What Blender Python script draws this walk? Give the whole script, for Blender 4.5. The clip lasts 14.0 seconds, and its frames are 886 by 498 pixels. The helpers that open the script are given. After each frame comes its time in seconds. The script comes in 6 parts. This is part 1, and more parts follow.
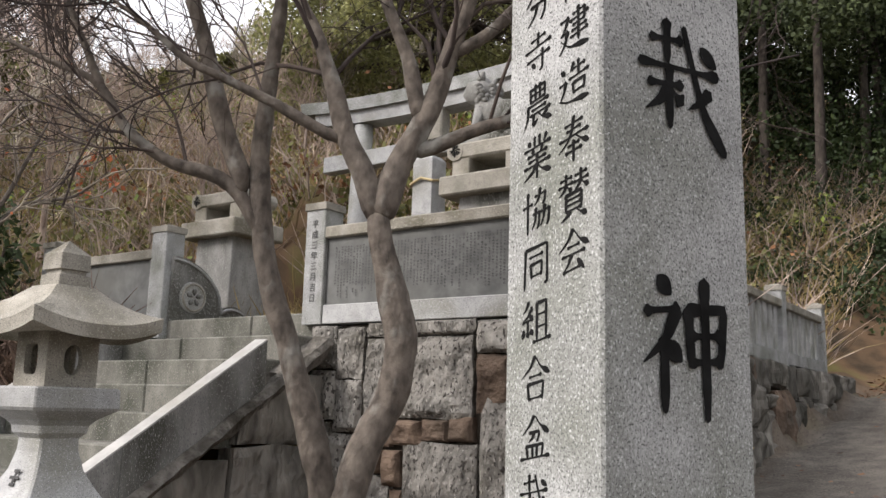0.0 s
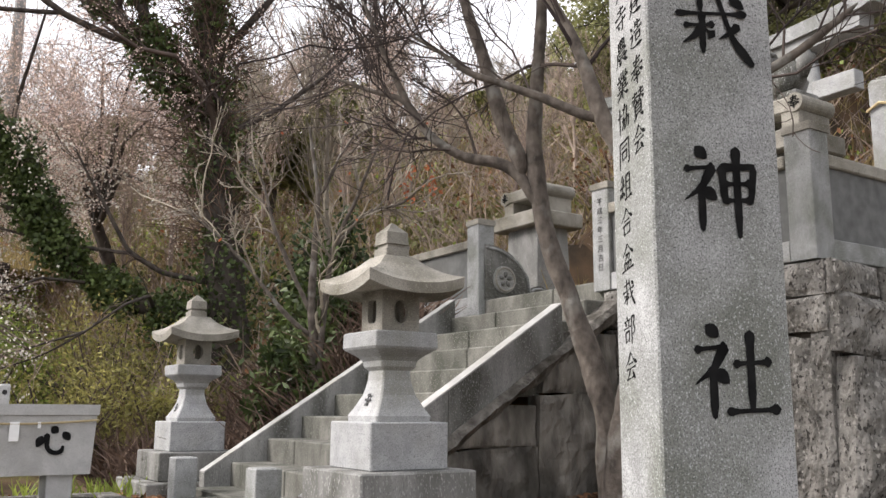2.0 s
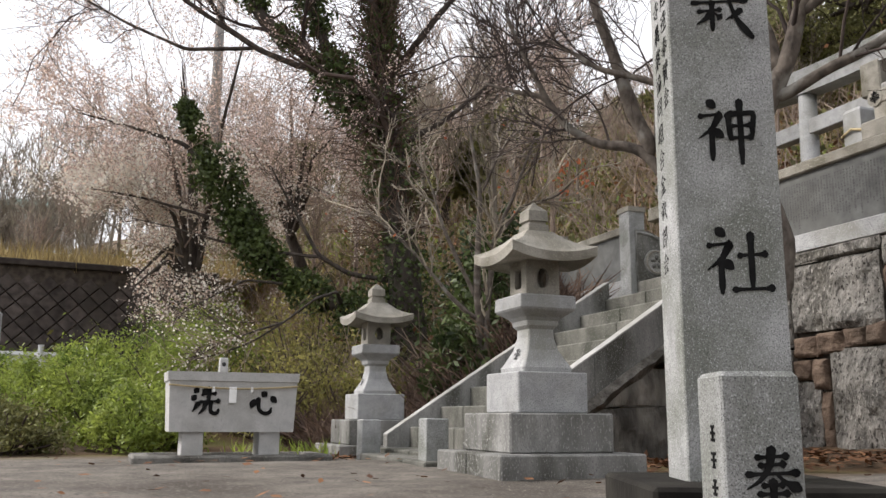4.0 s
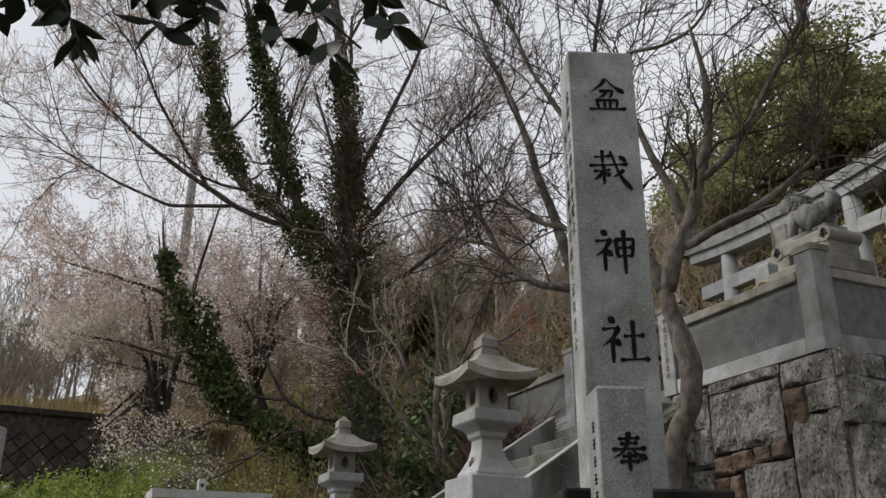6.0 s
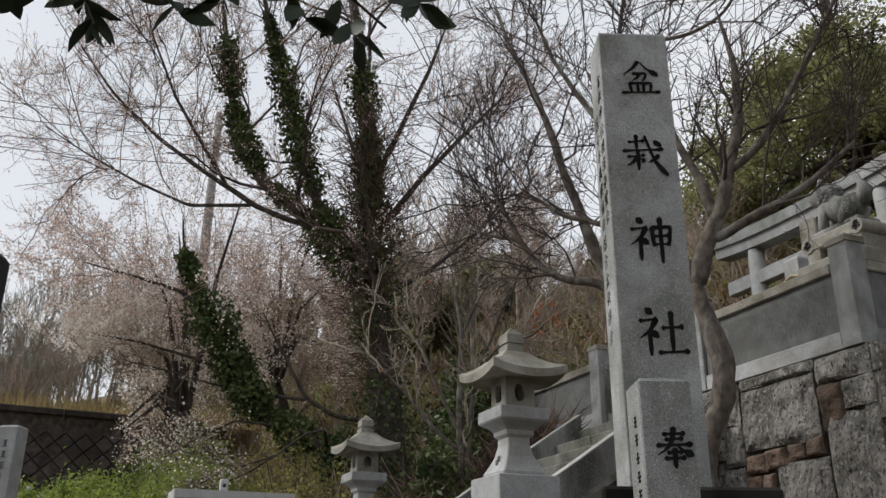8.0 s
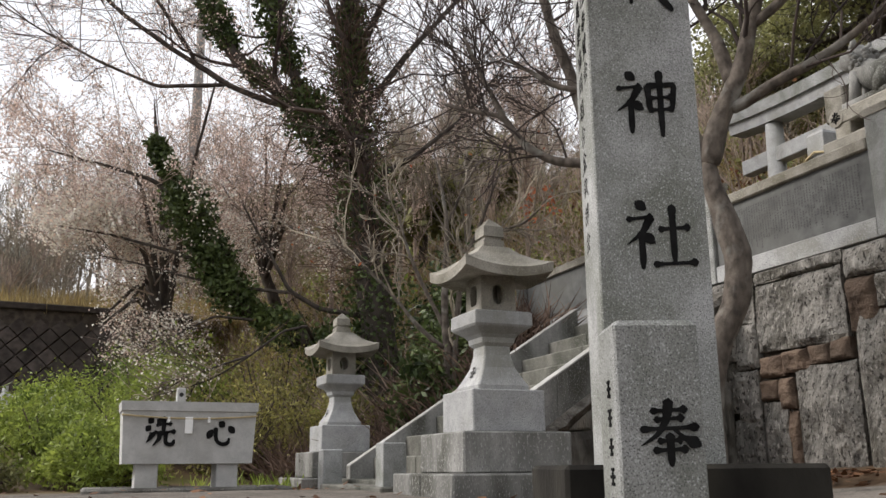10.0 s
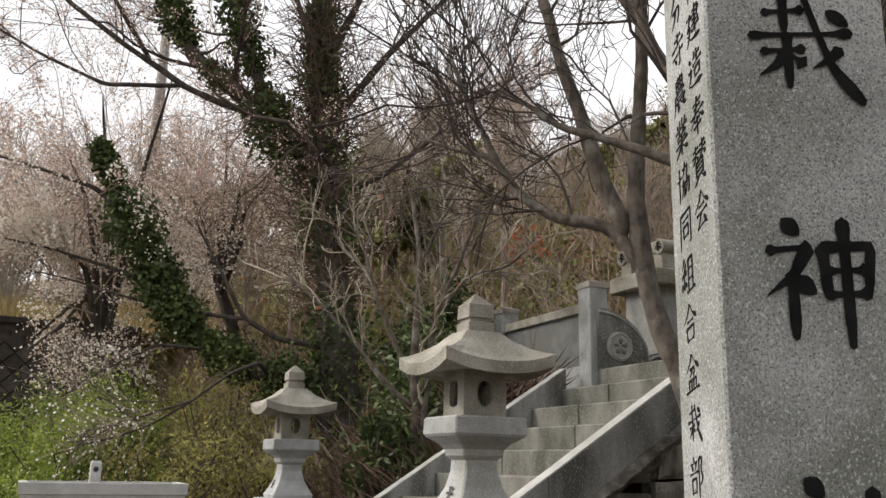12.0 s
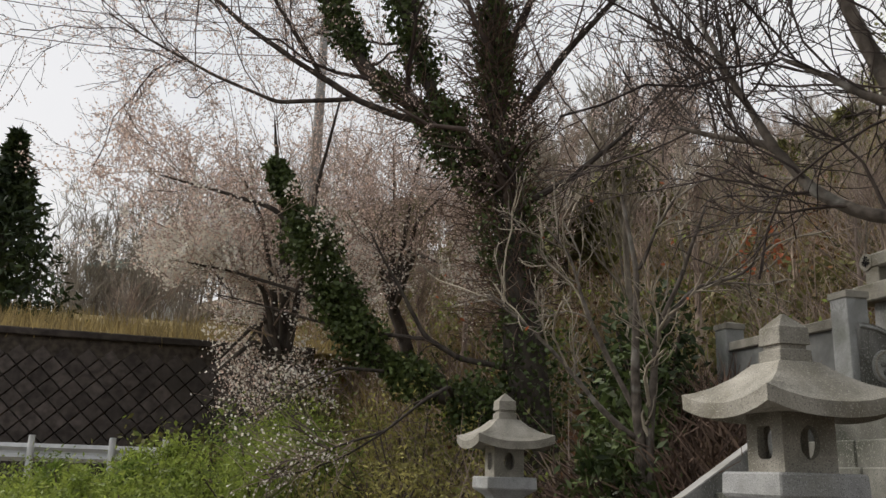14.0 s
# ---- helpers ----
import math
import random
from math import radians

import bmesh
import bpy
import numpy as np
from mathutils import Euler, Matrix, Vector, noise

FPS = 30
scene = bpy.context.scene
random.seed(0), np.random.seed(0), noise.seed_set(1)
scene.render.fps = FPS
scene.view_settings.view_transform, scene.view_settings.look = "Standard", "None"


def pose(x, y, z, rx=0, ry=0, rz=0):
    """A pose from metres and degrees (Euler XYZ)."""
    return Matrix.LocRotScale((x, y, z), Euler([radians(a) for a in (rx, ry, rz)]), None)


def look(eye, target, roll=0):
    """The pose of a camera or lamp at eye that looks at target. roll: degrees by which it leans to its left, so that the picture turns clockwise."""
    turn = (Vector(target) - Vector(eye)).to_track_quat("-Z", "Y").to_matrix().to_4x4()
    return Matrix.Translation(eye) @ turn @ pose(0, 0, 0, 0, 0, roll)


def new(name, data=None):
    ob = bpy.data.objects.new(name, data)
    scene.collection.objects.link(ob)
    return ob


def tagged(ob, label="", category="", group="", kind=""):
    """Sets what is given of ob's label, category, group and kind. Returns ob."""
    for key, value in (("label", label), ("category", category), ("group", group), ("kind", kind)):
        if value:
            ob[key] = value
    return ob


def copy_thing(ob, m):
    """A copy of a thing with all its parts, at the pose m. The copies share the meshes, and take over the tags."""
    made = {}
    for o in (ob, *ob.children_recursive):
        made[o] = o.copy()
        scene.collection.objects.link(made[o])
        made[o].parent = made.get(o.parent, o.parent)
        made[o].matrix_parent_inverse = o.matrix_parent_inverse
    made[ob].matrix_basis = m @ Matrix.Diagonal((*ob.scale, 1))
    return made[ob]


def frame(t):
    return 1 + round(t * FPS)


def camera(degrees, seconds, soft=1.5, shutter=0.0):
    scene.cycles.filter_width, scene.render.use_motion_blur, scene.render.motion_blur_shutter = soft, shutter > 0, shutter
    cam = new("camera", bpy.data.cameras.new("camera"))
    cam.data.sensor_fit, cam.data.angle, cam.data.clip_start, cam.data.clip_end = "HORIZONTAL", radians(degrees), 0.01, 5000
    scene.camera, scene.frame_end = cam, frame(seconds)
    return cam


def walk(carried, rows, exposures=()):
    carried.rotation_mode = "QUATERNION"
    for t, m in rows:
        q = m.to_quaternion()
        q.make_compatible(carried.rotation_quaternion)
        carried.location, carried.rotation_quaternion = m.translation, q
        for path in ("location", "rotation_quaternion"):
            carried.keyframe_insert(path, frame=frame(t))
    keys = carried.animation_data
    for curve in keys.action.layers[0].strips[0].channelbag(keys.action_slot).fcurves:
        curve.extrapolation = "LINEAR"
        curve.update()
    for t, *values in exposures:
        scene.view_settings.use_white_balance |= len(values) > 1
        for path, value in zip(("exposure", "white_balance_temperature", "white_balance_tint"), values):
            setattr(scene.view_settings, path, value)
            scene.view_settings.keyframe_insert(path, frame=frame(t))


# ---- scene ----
cam = camera(53.4, 14.0)
K = 0.9  # the plan below is drawn in units of 0.9 m
PATH = [
    (0, (0.006, -0.003, 1.486), (0.001, 1.964, 1.844), 1.6),
    (0.5, (0.043, -0.344, 1.434), (-0.07, 1.618, 1.806), 1.5),
    (0.7, (0.09, -0.379, 1.396), (-0.112, 1.577, 1.761), 1.3),
    (1, (0.211, -0.486, 1.319), (-0.139, 1.451, 1.672), 0.2),
    (1.5, (0.423, -0.617, 1.203), (-0.179, 1.257, 1.558), 0.3),
    (2, (0.53, -0.798, 1.069), (-0.198, 1.03, 1.425), 0.4),
    (2.5, (0.602, -0.939, 1.028), (-0.214, 0.852, 1.382), -0.2),
    (3, (0.848, -1.058, 0.868), (-0.193, 0.611, 1.231), -0.4),
    (3.2, (0.905, -1.109, 0.828), (-0.192, 0.522, 1.198), 0.0),
    (5.3, (1.571, -2.198, 0.234), (0.553, -0.528, 0.656), 0.1),
    (5.5, (1.623, -2.295, 0.157), (0.628, -0.637, 0.667), 0.1),
    (6, (1.668, -2.378, 0.067), (0.718, -0.779, 0.801), 0.3),
    (6.5, (1.702, -2.523, -0.018), (0.753, -0.93, 0.733), 0.4),
    (7, (1.678, -2.523, 0.012), (0.722, -0.931, 0.753), 0.2),
    (7.5, (1.62, -2.383, 0.042), (0.649, -0.796, 0.776), 0.1),
    (8, (1.548, -2.264, 0.081), (0.561, -0.686, 0.815), 0.3),
    (8.5, (1.442, -2.076, 0.062), (0.445, -0.491, 0.766), 0.1),
    (8.7, (1.398, -1.982, 0.049), (0.387, -0.383, 0.699), -0.0),
    (10.8, (1.095, -0.641, 0.913), (0.044, 0.996, 1.379), 0.0),
    (11, (1.028, -0.524, 1.008), (-0.019, 1.115, 1.476), 0.4),
    (11.5, (0.823, -0.333, 1.142), (-0.185, 1.329, 1.612), 1.0),
    (12, (0.576, -0.211, 1.277), (-0.412, 1.462, 1.751), 1.2),
    (12.5, (0.144, -0.212, 1.303), (-0.939, 1.397, 1.79), 1.7),
    (13, (-0.115, -0.103, 1.348), (-1.324, 1.412, 1.84), 1.2),
    (13.5, (-0.256, 0.04, 1.505), (-1.517, 1.51, 2.003), 1.1),
    (14, (-0.464, 0.206, 1.497), (-1.718, 1.684, 1.99), 1.6),
]
walk(cam, [(t, look(Vector(eye) * K, Vector(target) * K, roll)) for t, eye, target, roll in PATH],
     exposures=[(0.0, 0.5, 6600, 14), (1.2, 0.6, 6550, 14), (2.3, 0.66, 6550, 14), (3.2, 0.4, 6550, 14), (5.5, 0.34, 6650, 10), (6.0, -0.4, 6450, 11), (6.6, -0.55, 6400, 10), (7.1, -0.54, 6400, 10), (7.5, -0.4, 6400, 10), (8.2, -0.32, 6400, 10), (8.7, -0.2, 6450, 10), (10.8, 0.25, 6700, 13), (12.5, 0.14, 6800, 10), (13.5, -0.16, 6750, 10), (14.0, -0.28, 6700, 10)])

# ---- sky and sun: overcast, brighter towards the open valley ----
world = bpy.data.worlds.new("sky")
scene.world = world
world.use_nodes = True
wt = world.node_tree
wt.nodes.clear()
SUN_EL, SUN_AZ = 38.0, 200.0  # degrees above the horizon; direction that the light comes from, counted from +x anticlockwise


def link(tree, a, b):
    tree.links.new(a, b)


def world_nodes():
    n = wt.nodes.new
    out, bg, mix, sky = n("ShaderNodeOutputWorld"), n("ShaderNodeBackground"), n("ShaderNodeMixRGB"), n("ShaderNodeTexSky")
    sky.sky_type, sky.sun_disc = "NISHITA", False
    sky.sun_elevation, sky.sun_rotation = radians(SUN_EL), radians(90 - SUN_AZ)
    sky.dust_density, sky.air_density = 5.0, 1.0
    gain = n("ShaderNodeMixRGB")
    gain.blend_type, gain.inputs[0].default_value = "MULTIPLY", 1.0
    gain.inputs[2].default_value = (0.09, 0.09, 0.09, 1)
    link(wt, sky.outputs[0], gain.inputs[1])
    co, cloud, ramp = n("ShaderNodeTexCoord"), n("ShaderNodeTexNoise"), n("ShaderNodeValToRGB")
    cloud.inputs["Scale"].default_value, cloud.inputs["Detail"].default_value = 1.6, 5
    ramp.color_ramp.elements[0].position, ramp.color_ramp.elements[0].color = 0.3, (0.80, 0.84, 0.90, 1)
    ramp.color_ramp.elements[1].position, ramp.color_ramp.elements[1].color = 0.7, (1.02, 1.02, 1.04, 1)
    link(wt, co.outputs["Generated"], cloud.inputs["Vector"])
    link(wt, cloud.outputs["Fac"], ramp.inputs[0])
    mix.inputs[0].default_value = 0.85
    link(wt, gain.outputs[0], mix.inputs[1])
    link(wt, ramp.outputs[0], mix.inputs[2])
    link(wt, mix.outputs[0], bg.inputs[0])
    bg.inputs[1].default_value = 1.2
    link(wt, bg.outputs[0], out.inputs[0])


world_nodes()
sun = new("sun", bpy.data.lights.new("sun", "SUN"))
sun.data.energy, sun.data.angle, sun.data.color = 3.3, radians(24), (1.0, 0.97, 0.93)
SUN_DIR = Vector((math.cos(radians(SUN_AZ)) * math.cos(radians(SUN_EL)), math.sin(radians(SUN_AZ)) * math.cos(radians(SUN_EL)), math.sin(radians(SUN_EL))))
sun.matrix_basis = look(SUN_DIR * 30, (0, 0, 0))


# ---- materials ----
def rgb(c):
    return (c[0], c[1], c[2], 1.0)


def mat(name, dark, light, scale=6.0, rough=0.85, bump=0.25, bscale=60.0, stain=None, stain_scale=1.2, stain_at=(0.5, 0.7), speck=None, speck_scale=260.0,
        speck_at=(0.36, 0.42), vary=0.12, island=0.0, stretch=(1, 1, 1), spec=0.3, bdist=0.01, translucent=0.0, grain=0.0, grain_scale=240.0):
    m = bpy.data.materials.new(name)
    m.use_nodes = True
    t = m.node_tree
    bs = t.nodes["Principled BSDF"]
    n = t.nodes.new

    def noise_tex(s, detail=6, co=None):
        x = n("ShaderNodeTexNoise")
        x.inputs["Scale"].default_value, x.inputs["Detail"].default_value = s, detail
        link(t, co, x.inputs["Vector"])
        return x.outputs["Fac"]

    def ramp(fac, a, b, ca=(0, 0, 0, 1), cb=(1, 1, 1, 1)):
        r = n("ShaderNodeValToRGB")
        r.color_ramp.elements[0].position, r.color_ramp.elements[0].color = a, ca
        r.color_ramp.elements[1].position, r.color_ramp.elements[1].color = b, cb
        link(t, fac, r.inputs[0])
        return r.outputs[0]

    def blend(fac, a, b, mode="MIX"):
        x = n("ShaderNodeMixRGB")
        x.blend_type = mode
        for sock, v in zip(x.inputs, (fac, a, b)):
            if isinstance(v, (tuple, float, int)):
                sock.default_value = v
            else:
                link(t, v, sock)
        return x.outputs[0]

    tc, mp, info = n("ShaderNodeTexCoord"), n("ShaderNodeMapping"), n("ShaderNodeObjectInfo")
    mp.inputs["Scale"].default_value = stretch
    add = n("ShaderNodeVectorMath")
    add.operation = "ADD"
    link(t, tc.outputs["Object"], add.inputs[0])
    off = n("ShaderNodeVectorMath")
    off.operation = "SCALE"
    link(t, info.outputs["Location"], off.inputs[0])
    off.inputs["Scale"].default_value = 1.37
    link(t, off.outputs[0], add.inputs[1])
    link(t, add.outputs[0], mp.inputs["Vector"])
    co = mp.outputs[0]
    col = ramp(noise_tex(scale, 8, co), 0.32, 0.68, rgb(dark), rgb(light))
    if stain:
        col = blend(ramp(noise_tex(stain_scale, 5, co), *stain_at), col, rgb(stain))
    if speck:
        col = blend(ramp(noise_tex(speck_scale, 2, co), *speck_at, (1, 1, 1, 1), (0, 0, 0, 1)), col, rgb(speck))
        col = blend(ramp(noise_tex(speck_scale * 0.83, 2, mp.outputs[0]), 0.60, 0.66), col, rgb([min(1, 1.06 * c) for c in light]))
    if grain:
        # crystals of the stone, each of its own shade
        cell, bw = n("ShaderNodeTexVoronoi"), n("ShaderNodeRGBToBW")
        cell.inputs["Scale"].default_value = grain_scale
        link(t, co, cell.inputs["Vector"])
        link(t, cell.outputs["Color"], bw.inputs[0])
        col = blend(1.0, col, ramp(bw.outputs[0], 0.15, 0.85, rgb([1 - grain] * 3), rgb([1 + grain] * 3)), "MULTIPLY")
    if vary:
        fac = ramp(info.outputs["Random"], 0, 1, rgb([1 - vary] * 3), rgb([1 + vary] * 3))
        col = blend(1.0, col, fac, "MULTIPLY")
    if island:
        g = n("ShaderNodeNewGeometry")
        col = blend(1.0, col, ramp(g.outputs["Random Per Island"], 0, 1, rgb([1 - island] * 3), rgb([1 + island, 1 + island, 1 + 0.6 * island])), "MULTIPLY")
    link(t, col, bs.inputs["Base Color"])
    bs.inputs["Roughness"].default_value = rough
    bs.inputs["Specular IOR Level"].default_value = spec
    if bump:
        b = n("ShaderNodeBump")
        b.inputs["Strength"].default_value, b.inputs["Distance"].default_value = bump, bdist
        link(t, noise_tex(bscale, 8, co), b.inputs["Height"])
        link(t, b.outputs[0], bs.inputs["Normal"])
    if translucent:
        tr, mx, outn = n("ShaderNodeBsdfTranslucent"), n("ShaderNodeMixShader"), t.nodes["Material Output"]
        link(t, col, tr.inputs[0])
        mx.inputs[0].default_value = translucent
        link(t, bs.outputs[0], mx.inputs[1])
        link(t, tr.outputs[0], mx.inputs[2])
        link(t, mx.outputs[0], outn.inputs[0])
    return m


GRANITE = mat("granite", (0.25, 0.255, 0.25), (0.385, 0.39, 0.385), 9, 0.75, 0.25, 180, (0.17, 0.178, 0.155), 4.2, (0.42, 0.66), (0.085, 0.088, 0.085), 330, (0.36, 0.44), stretch=(1, 1, 0.8), grain=0.2, grain_scale=330)
GRANITE_PALE = mat("granite_pale", (0.28, 0.285, 0.285), (0.40, 0.405, 0.40), 10, 0.75, 0.15, 160, (0.22, 0.22, 0.19), 2.4, (0.46, 0.70), (0.15, 0.15, 0.155), 200, grain=0.12, grain_scale=320)
# paler stone for the rail's top: the light on it is in the colour
GRANITE_LIT_EDGE = mat("granite_lit_edge", (0.31, 0.305, 0.29), (0.45, 0.44, 0.42), 8, 0.8, 0.2, 120, (0.3, 0.29, 0.26), 3, (0.5, 0.72))
GRANITE_WORN = mat("granite_worn", (0.21, 0.20, 0.168), (0.345, 0.325, 0.28), 7, 0.9, 0.3, 90, (0.13, 0.12, 0.088), 2.9, (0.46, 0.68), (0.14, 0.13, 0.12), 170, grain=0.12, grain_scale=300)
# stained stone; on the stair rail its dark tone also stands for shade
GRANITE_STAIN_SHADE = mat("granite_stained_shade", (0.18, 0.178, 0.168), (0.30, 0.298, 0.28), 8, 0.9, 0.3, 100, (0.075, 0.075, 0.062), 3.0, (0.44, 0.62), (0.14, 0.14, 0.14), 170, stretch=(1, 1, 0.35))
STEP = mat("granite_step", (0.105, 0.102, 0.086), (0.205, 0.20, 0.175), 8, 0.9, 0.35, 100, (0.06, 0.062, 0.048), 2.6, (0.44, 0.64), (0.09, 0.09, 0.085), 170, stretch=(1, 1, 0.5))
STONE_DARK = mat("stone_dark", (0.012, 0.011, 0.010), (0.035, 0.033, 0.028), 6, 0.95, 0.5, 40, (0.06, 0.055, 0.042), 2.0, (0.58, 0.78), stretch=(1, 1, 0.5), spec=0.1)
ROCK = mat("rock", (0.105, 0.10, 0.09), (0.32, 0.305, 0.275), 9, 0.9, 1.0, 22, (0.09, 0.083, 0.066), 2.2, (0.5, 0.7), (0.06, 0.055, 0.05), 46, vary=0.25, bdist=0.06, stretch=(1, 1, 0.6))
ROCK_BED = mat("mortar_rough", (0.09, 0.083, 0.072), (0.22, 0.205, 0.18), 14, 0.95, 1.0, 40, (0.05, 0.045, 0.036), 4, (0.45, 0.65), bdist=0.03)
ROCK_DARK = mat("rock_dark", (0.065, 0.06, 0.052), (0.25, 0.235, 0.205), 7, 0.9, 1.0, 20, (0.04, 0.038, 0.03), 2.4, (0.46, 0.66), vary=0.2, bdist=0.05, stretch=(1, 1, 0.35))
ROCK_BROWN = mat("rock_brown", (0.075, 0.052, 0.038), (0.18, 0.13, 0.095), 8, 0.9, 1.0, 22, (0.05, 0.04, 0.03), 2.0, (0.5, 0.7), vary=0.25, bdist=0.03)
GAP = mat("joint_earth", (0.03, 0.026, 0.021), (0.09, 0.075, 0.06), 9, 1.0, 0.5, 30)
PANEL = mat("panel_slate", (0.10, 0.103, 0.10), (0.165, 0.168, 0.162), 9, 0.8, 0.2, 120, (0.12, 0.12, 0.11), 1.5)
INK = mat("ink_black", (0.008, 0.008, 0.008), (0.018, 0.018, 0.018), 20, 0.95, 0.1, 80, vary=0, spec=0.05)
CARVED = mat("carved_shadow", (0.05, 0.05, 0.05), (0.09, 0.09, 0.09), 20, 0.9, 0.2, 80, vary=0)
CONCRETE = mat("concrete", (0.028, 0.028, 0.026), (0.068, 0.066, 0.06), 3, 0.95, 0.4, 50, (0.03, 0.03, 0.028), 1.1, (0.45, 0.7))
BARK = mat("bark_grey", (0.06, 0.05, 0.042), (0.165, 0.14, 0.116), 16, 0.95, 0.9, 24, (0.235, 0.225, 0.2), 6, (0.56, 0.7), stretch=(1, 1, 0.7), bdist=0.02)
BARK_DARK = mat("bark_dark", (0.035, 0.028, 0.024), (0.09, 0.075, 0.062), 12, 0.95, 0.5, 30, stretch=(1, 1, 0.4))


# ---- geometry helpers: every mesh is drawn in plan units and scaled to metres ----
class Geo:
    def __init__(self):
        self.v, self.f, self.n = [], [], 0

    def add(self, verts, faces):
        verts = np.asarray(verts, float).reshape(-1, 3)
        self.v.append(verts)
        self.f.extend([tuple(i + self.n for i in f) for f in faces])
        self.n += len(verts)
        return self

    def box(self, x0, x1, y0, y1, z0, z1, b=0.01, jitter=0.0, rng=None):
        b = min(b, 0.3 * (x1 - x0), 0.3 * (y1 - y0), 0.3 * (z1 - z0))
        v, idx = [], {}
        X, Y, Z = (x0, x1), (y0, y1), (z0, z1)
        for i in (0, 1):
            for j in (0, 1):
                for k in (0, 1):
                    s = [b if q == 0 else -b for q in (i, j, k)]
                    c = np.array([X[i], Y[j], Z[k]])
                    if jitter:
                        c = c + rng.uniform(-jitter, jitter, 3)
                    for a in range(3):
                        p = c + np.array(s)
                        p[a] = c[a]
                        idx[(i, j, k, a)] = len(v)
                        v.append(p)
        f = []
        for a in range(3):
            o = [q for q in range(3) if q != a]
            for side in (0, 1):
                ring = []
                for (p, q) in ((0, 0), (1, 0), (1, 1), (0, 1)):
                    key = [0, 0, 0]
                    key[a], key[o[0]], key[o[1]] = side, p, q
                    ring.append(idx[(*key, a)])
                f.append(ring if (side == 1) == (a != 1) else ring[::-1])
        for a in range(3):
            o = [q for q in range(3) if q != a]
            for p in (0, 1):
                for q in (0, 1):
                    k0, k1 = [0, 0, 0], [0, 0, 0]
                    k0[a], k1[a] = 0, 1
                    k0[o[0]] = k1[o[0]] = p
                    k0[o[1]] = k1[o[1]] = q
                    f.append([idx[(*k0, o[0])], idx[(*k1, o[0])], idx[(*k1, o[1])], idx[(*k0, o[1])]])
        for i in (0, 1):
            for j in (0, 1):
                for k in (0, 1):
                    f.append([idx[(i, j, k, a)] for a in range(3)])
        return self.add(v, f)

    def loft(self, rings, cap=True):
        """rings: equal-length closed loops of points, joined in order."""
        m = len(rings[0])
        base = [np.asarray(r, float) for r in rings]
        f = []
        for r in range(len(rings) - 1):
            for i in range(m):
                j = (i + 1) % m
                f.append((r * m + i, r * m + j, (r + 1) * m + j, (r + 1) * m + i))
        if cap:
            f.append(tuple(range(m))[::-1])
            f.append(tuple((len(rings) - 1) * m + i for i in range(m)))
        return self.add(np.concatenate(base), f)

    def square_loft(self, sections, chamfer=0.0):
        """sections: (z, half width, half depth)."""
        rings = []
        for z, a, b in sections:
            c = min(chamfer, 0.4 * a, 0.4 * b)
            rings.append([(a, -b + c, z), (a, b - c, z), (a - c, b, z), (-a + c, b, z), (-a, b - c, z), (-a, -b + c, z), (-a + c, -b, z), (a - c, -b, z)])
        return self.loft(rings)

    def prism(self, profile, axis, a, b):
        """A flat outline of (p, q) pushed along axis ('x', 'y' or 'z') from a to b."""
        def at(p, q, w):
            return {"x": (w, p, q), "y": (p, w, q), "z": (p, q, w)}[axis]
        return self.loft([[at(p, q, a) for p, q in profile], [at(p, q, b) for p, q in profile]])

    def tube(self, pts, rad, sides=6, cap=True):
        pts = np.asarray(pts, float)
        d = np.gradient(pts, axis=0)
        d /= np.linalg.norm(d, axis=1)[:, None] + 1e-9
        ref = np.array([0.31, 0.2, 0.93]) if abs(d[0][2]) < 0.8 else np.array([0.95, 0.2, 0.1])
        x = np.cross(d, ref)
        x /= np.linalg.norm(x, axis=1)[:, None] + 1e-9
        y = np.cross(d, x)
        a = np.arange(sides) * 2 * np.pi / sides
        r = np.broadcast_to(np.asarray(rad, float), (len(pts),))
        ring = pts[:, None, :] + r[:, None, None] * (np.cos(a)[None, :, None] * x[:, None, :] + np.sin(a)[None, :, None] * y[:, None, :])
        m = len(pts)
        f = [(q * sides + i, q * sides + (i + 1) % sides, (q + 1) * sides + (i + 1) % sides, (q + 1) * sides + i) for q in range(m - 1) for i in range(sides)]
        if cap and sides > 3:
            f += [tuple(range(sides))[::-1], tuple((m - 1) * sides + i for i in range(sides))]
        return self.add(ring.reshape(-1, 3), f)

    def mesh(self, name, material, smooth=False):
        me = bpy.data.meshes.new(name)
        v = np.concatenate(self.v) * K
        me.from_pydata(v.tolist(), [], self.f)
        me.materials.append(material)
        if smooth:
            me.shade_smooth()
        me.update()
        return me


def fix_normals(me):
    bm = bmesh.new()
    bm.from_mesh(me)
    bmesh.ops.recalc_face_normals(bm, faces=bm.faces)
    bm.to_mesh(me)
    bm.free()


def place(x, y, z, rz=0.0):
    return Matrix.Translation(Vector((x, y, z)) * K) @ Matrix.Rotation(radians(rz), 4, "Z")


TH = -35.27  # the shrine's own axes: u along its front, v up the stairs


def site(u, v, z, rz=0.0):
    return pose(0, 0, 0, 0, 0, TH) @ place(u, v, z, rz)


def part(name, geo, material, parent=None, label="", m=None, smooth=False, kind=""):
    me = geo.mesh(name, material, smooth) if isinstance(geo, Geo) else geo
    if isinstance(geo, Geo) and geo.n < 4000:
        fix_normals(me)
    ob = new(name, me)
    if parent:
        ob.parent = parent
    if m is not None:
        ob.matrix_basis = m
    return tagged(ob, label, kind=kind)


def thing(name, label, category, m=None, group="", kind=""):
    ob = new(name)
    ob.empty_display_size = 0.2
    if m is not None:
        ob.matrix_basis = m
    return tagged(ob, label, category, group, kind)


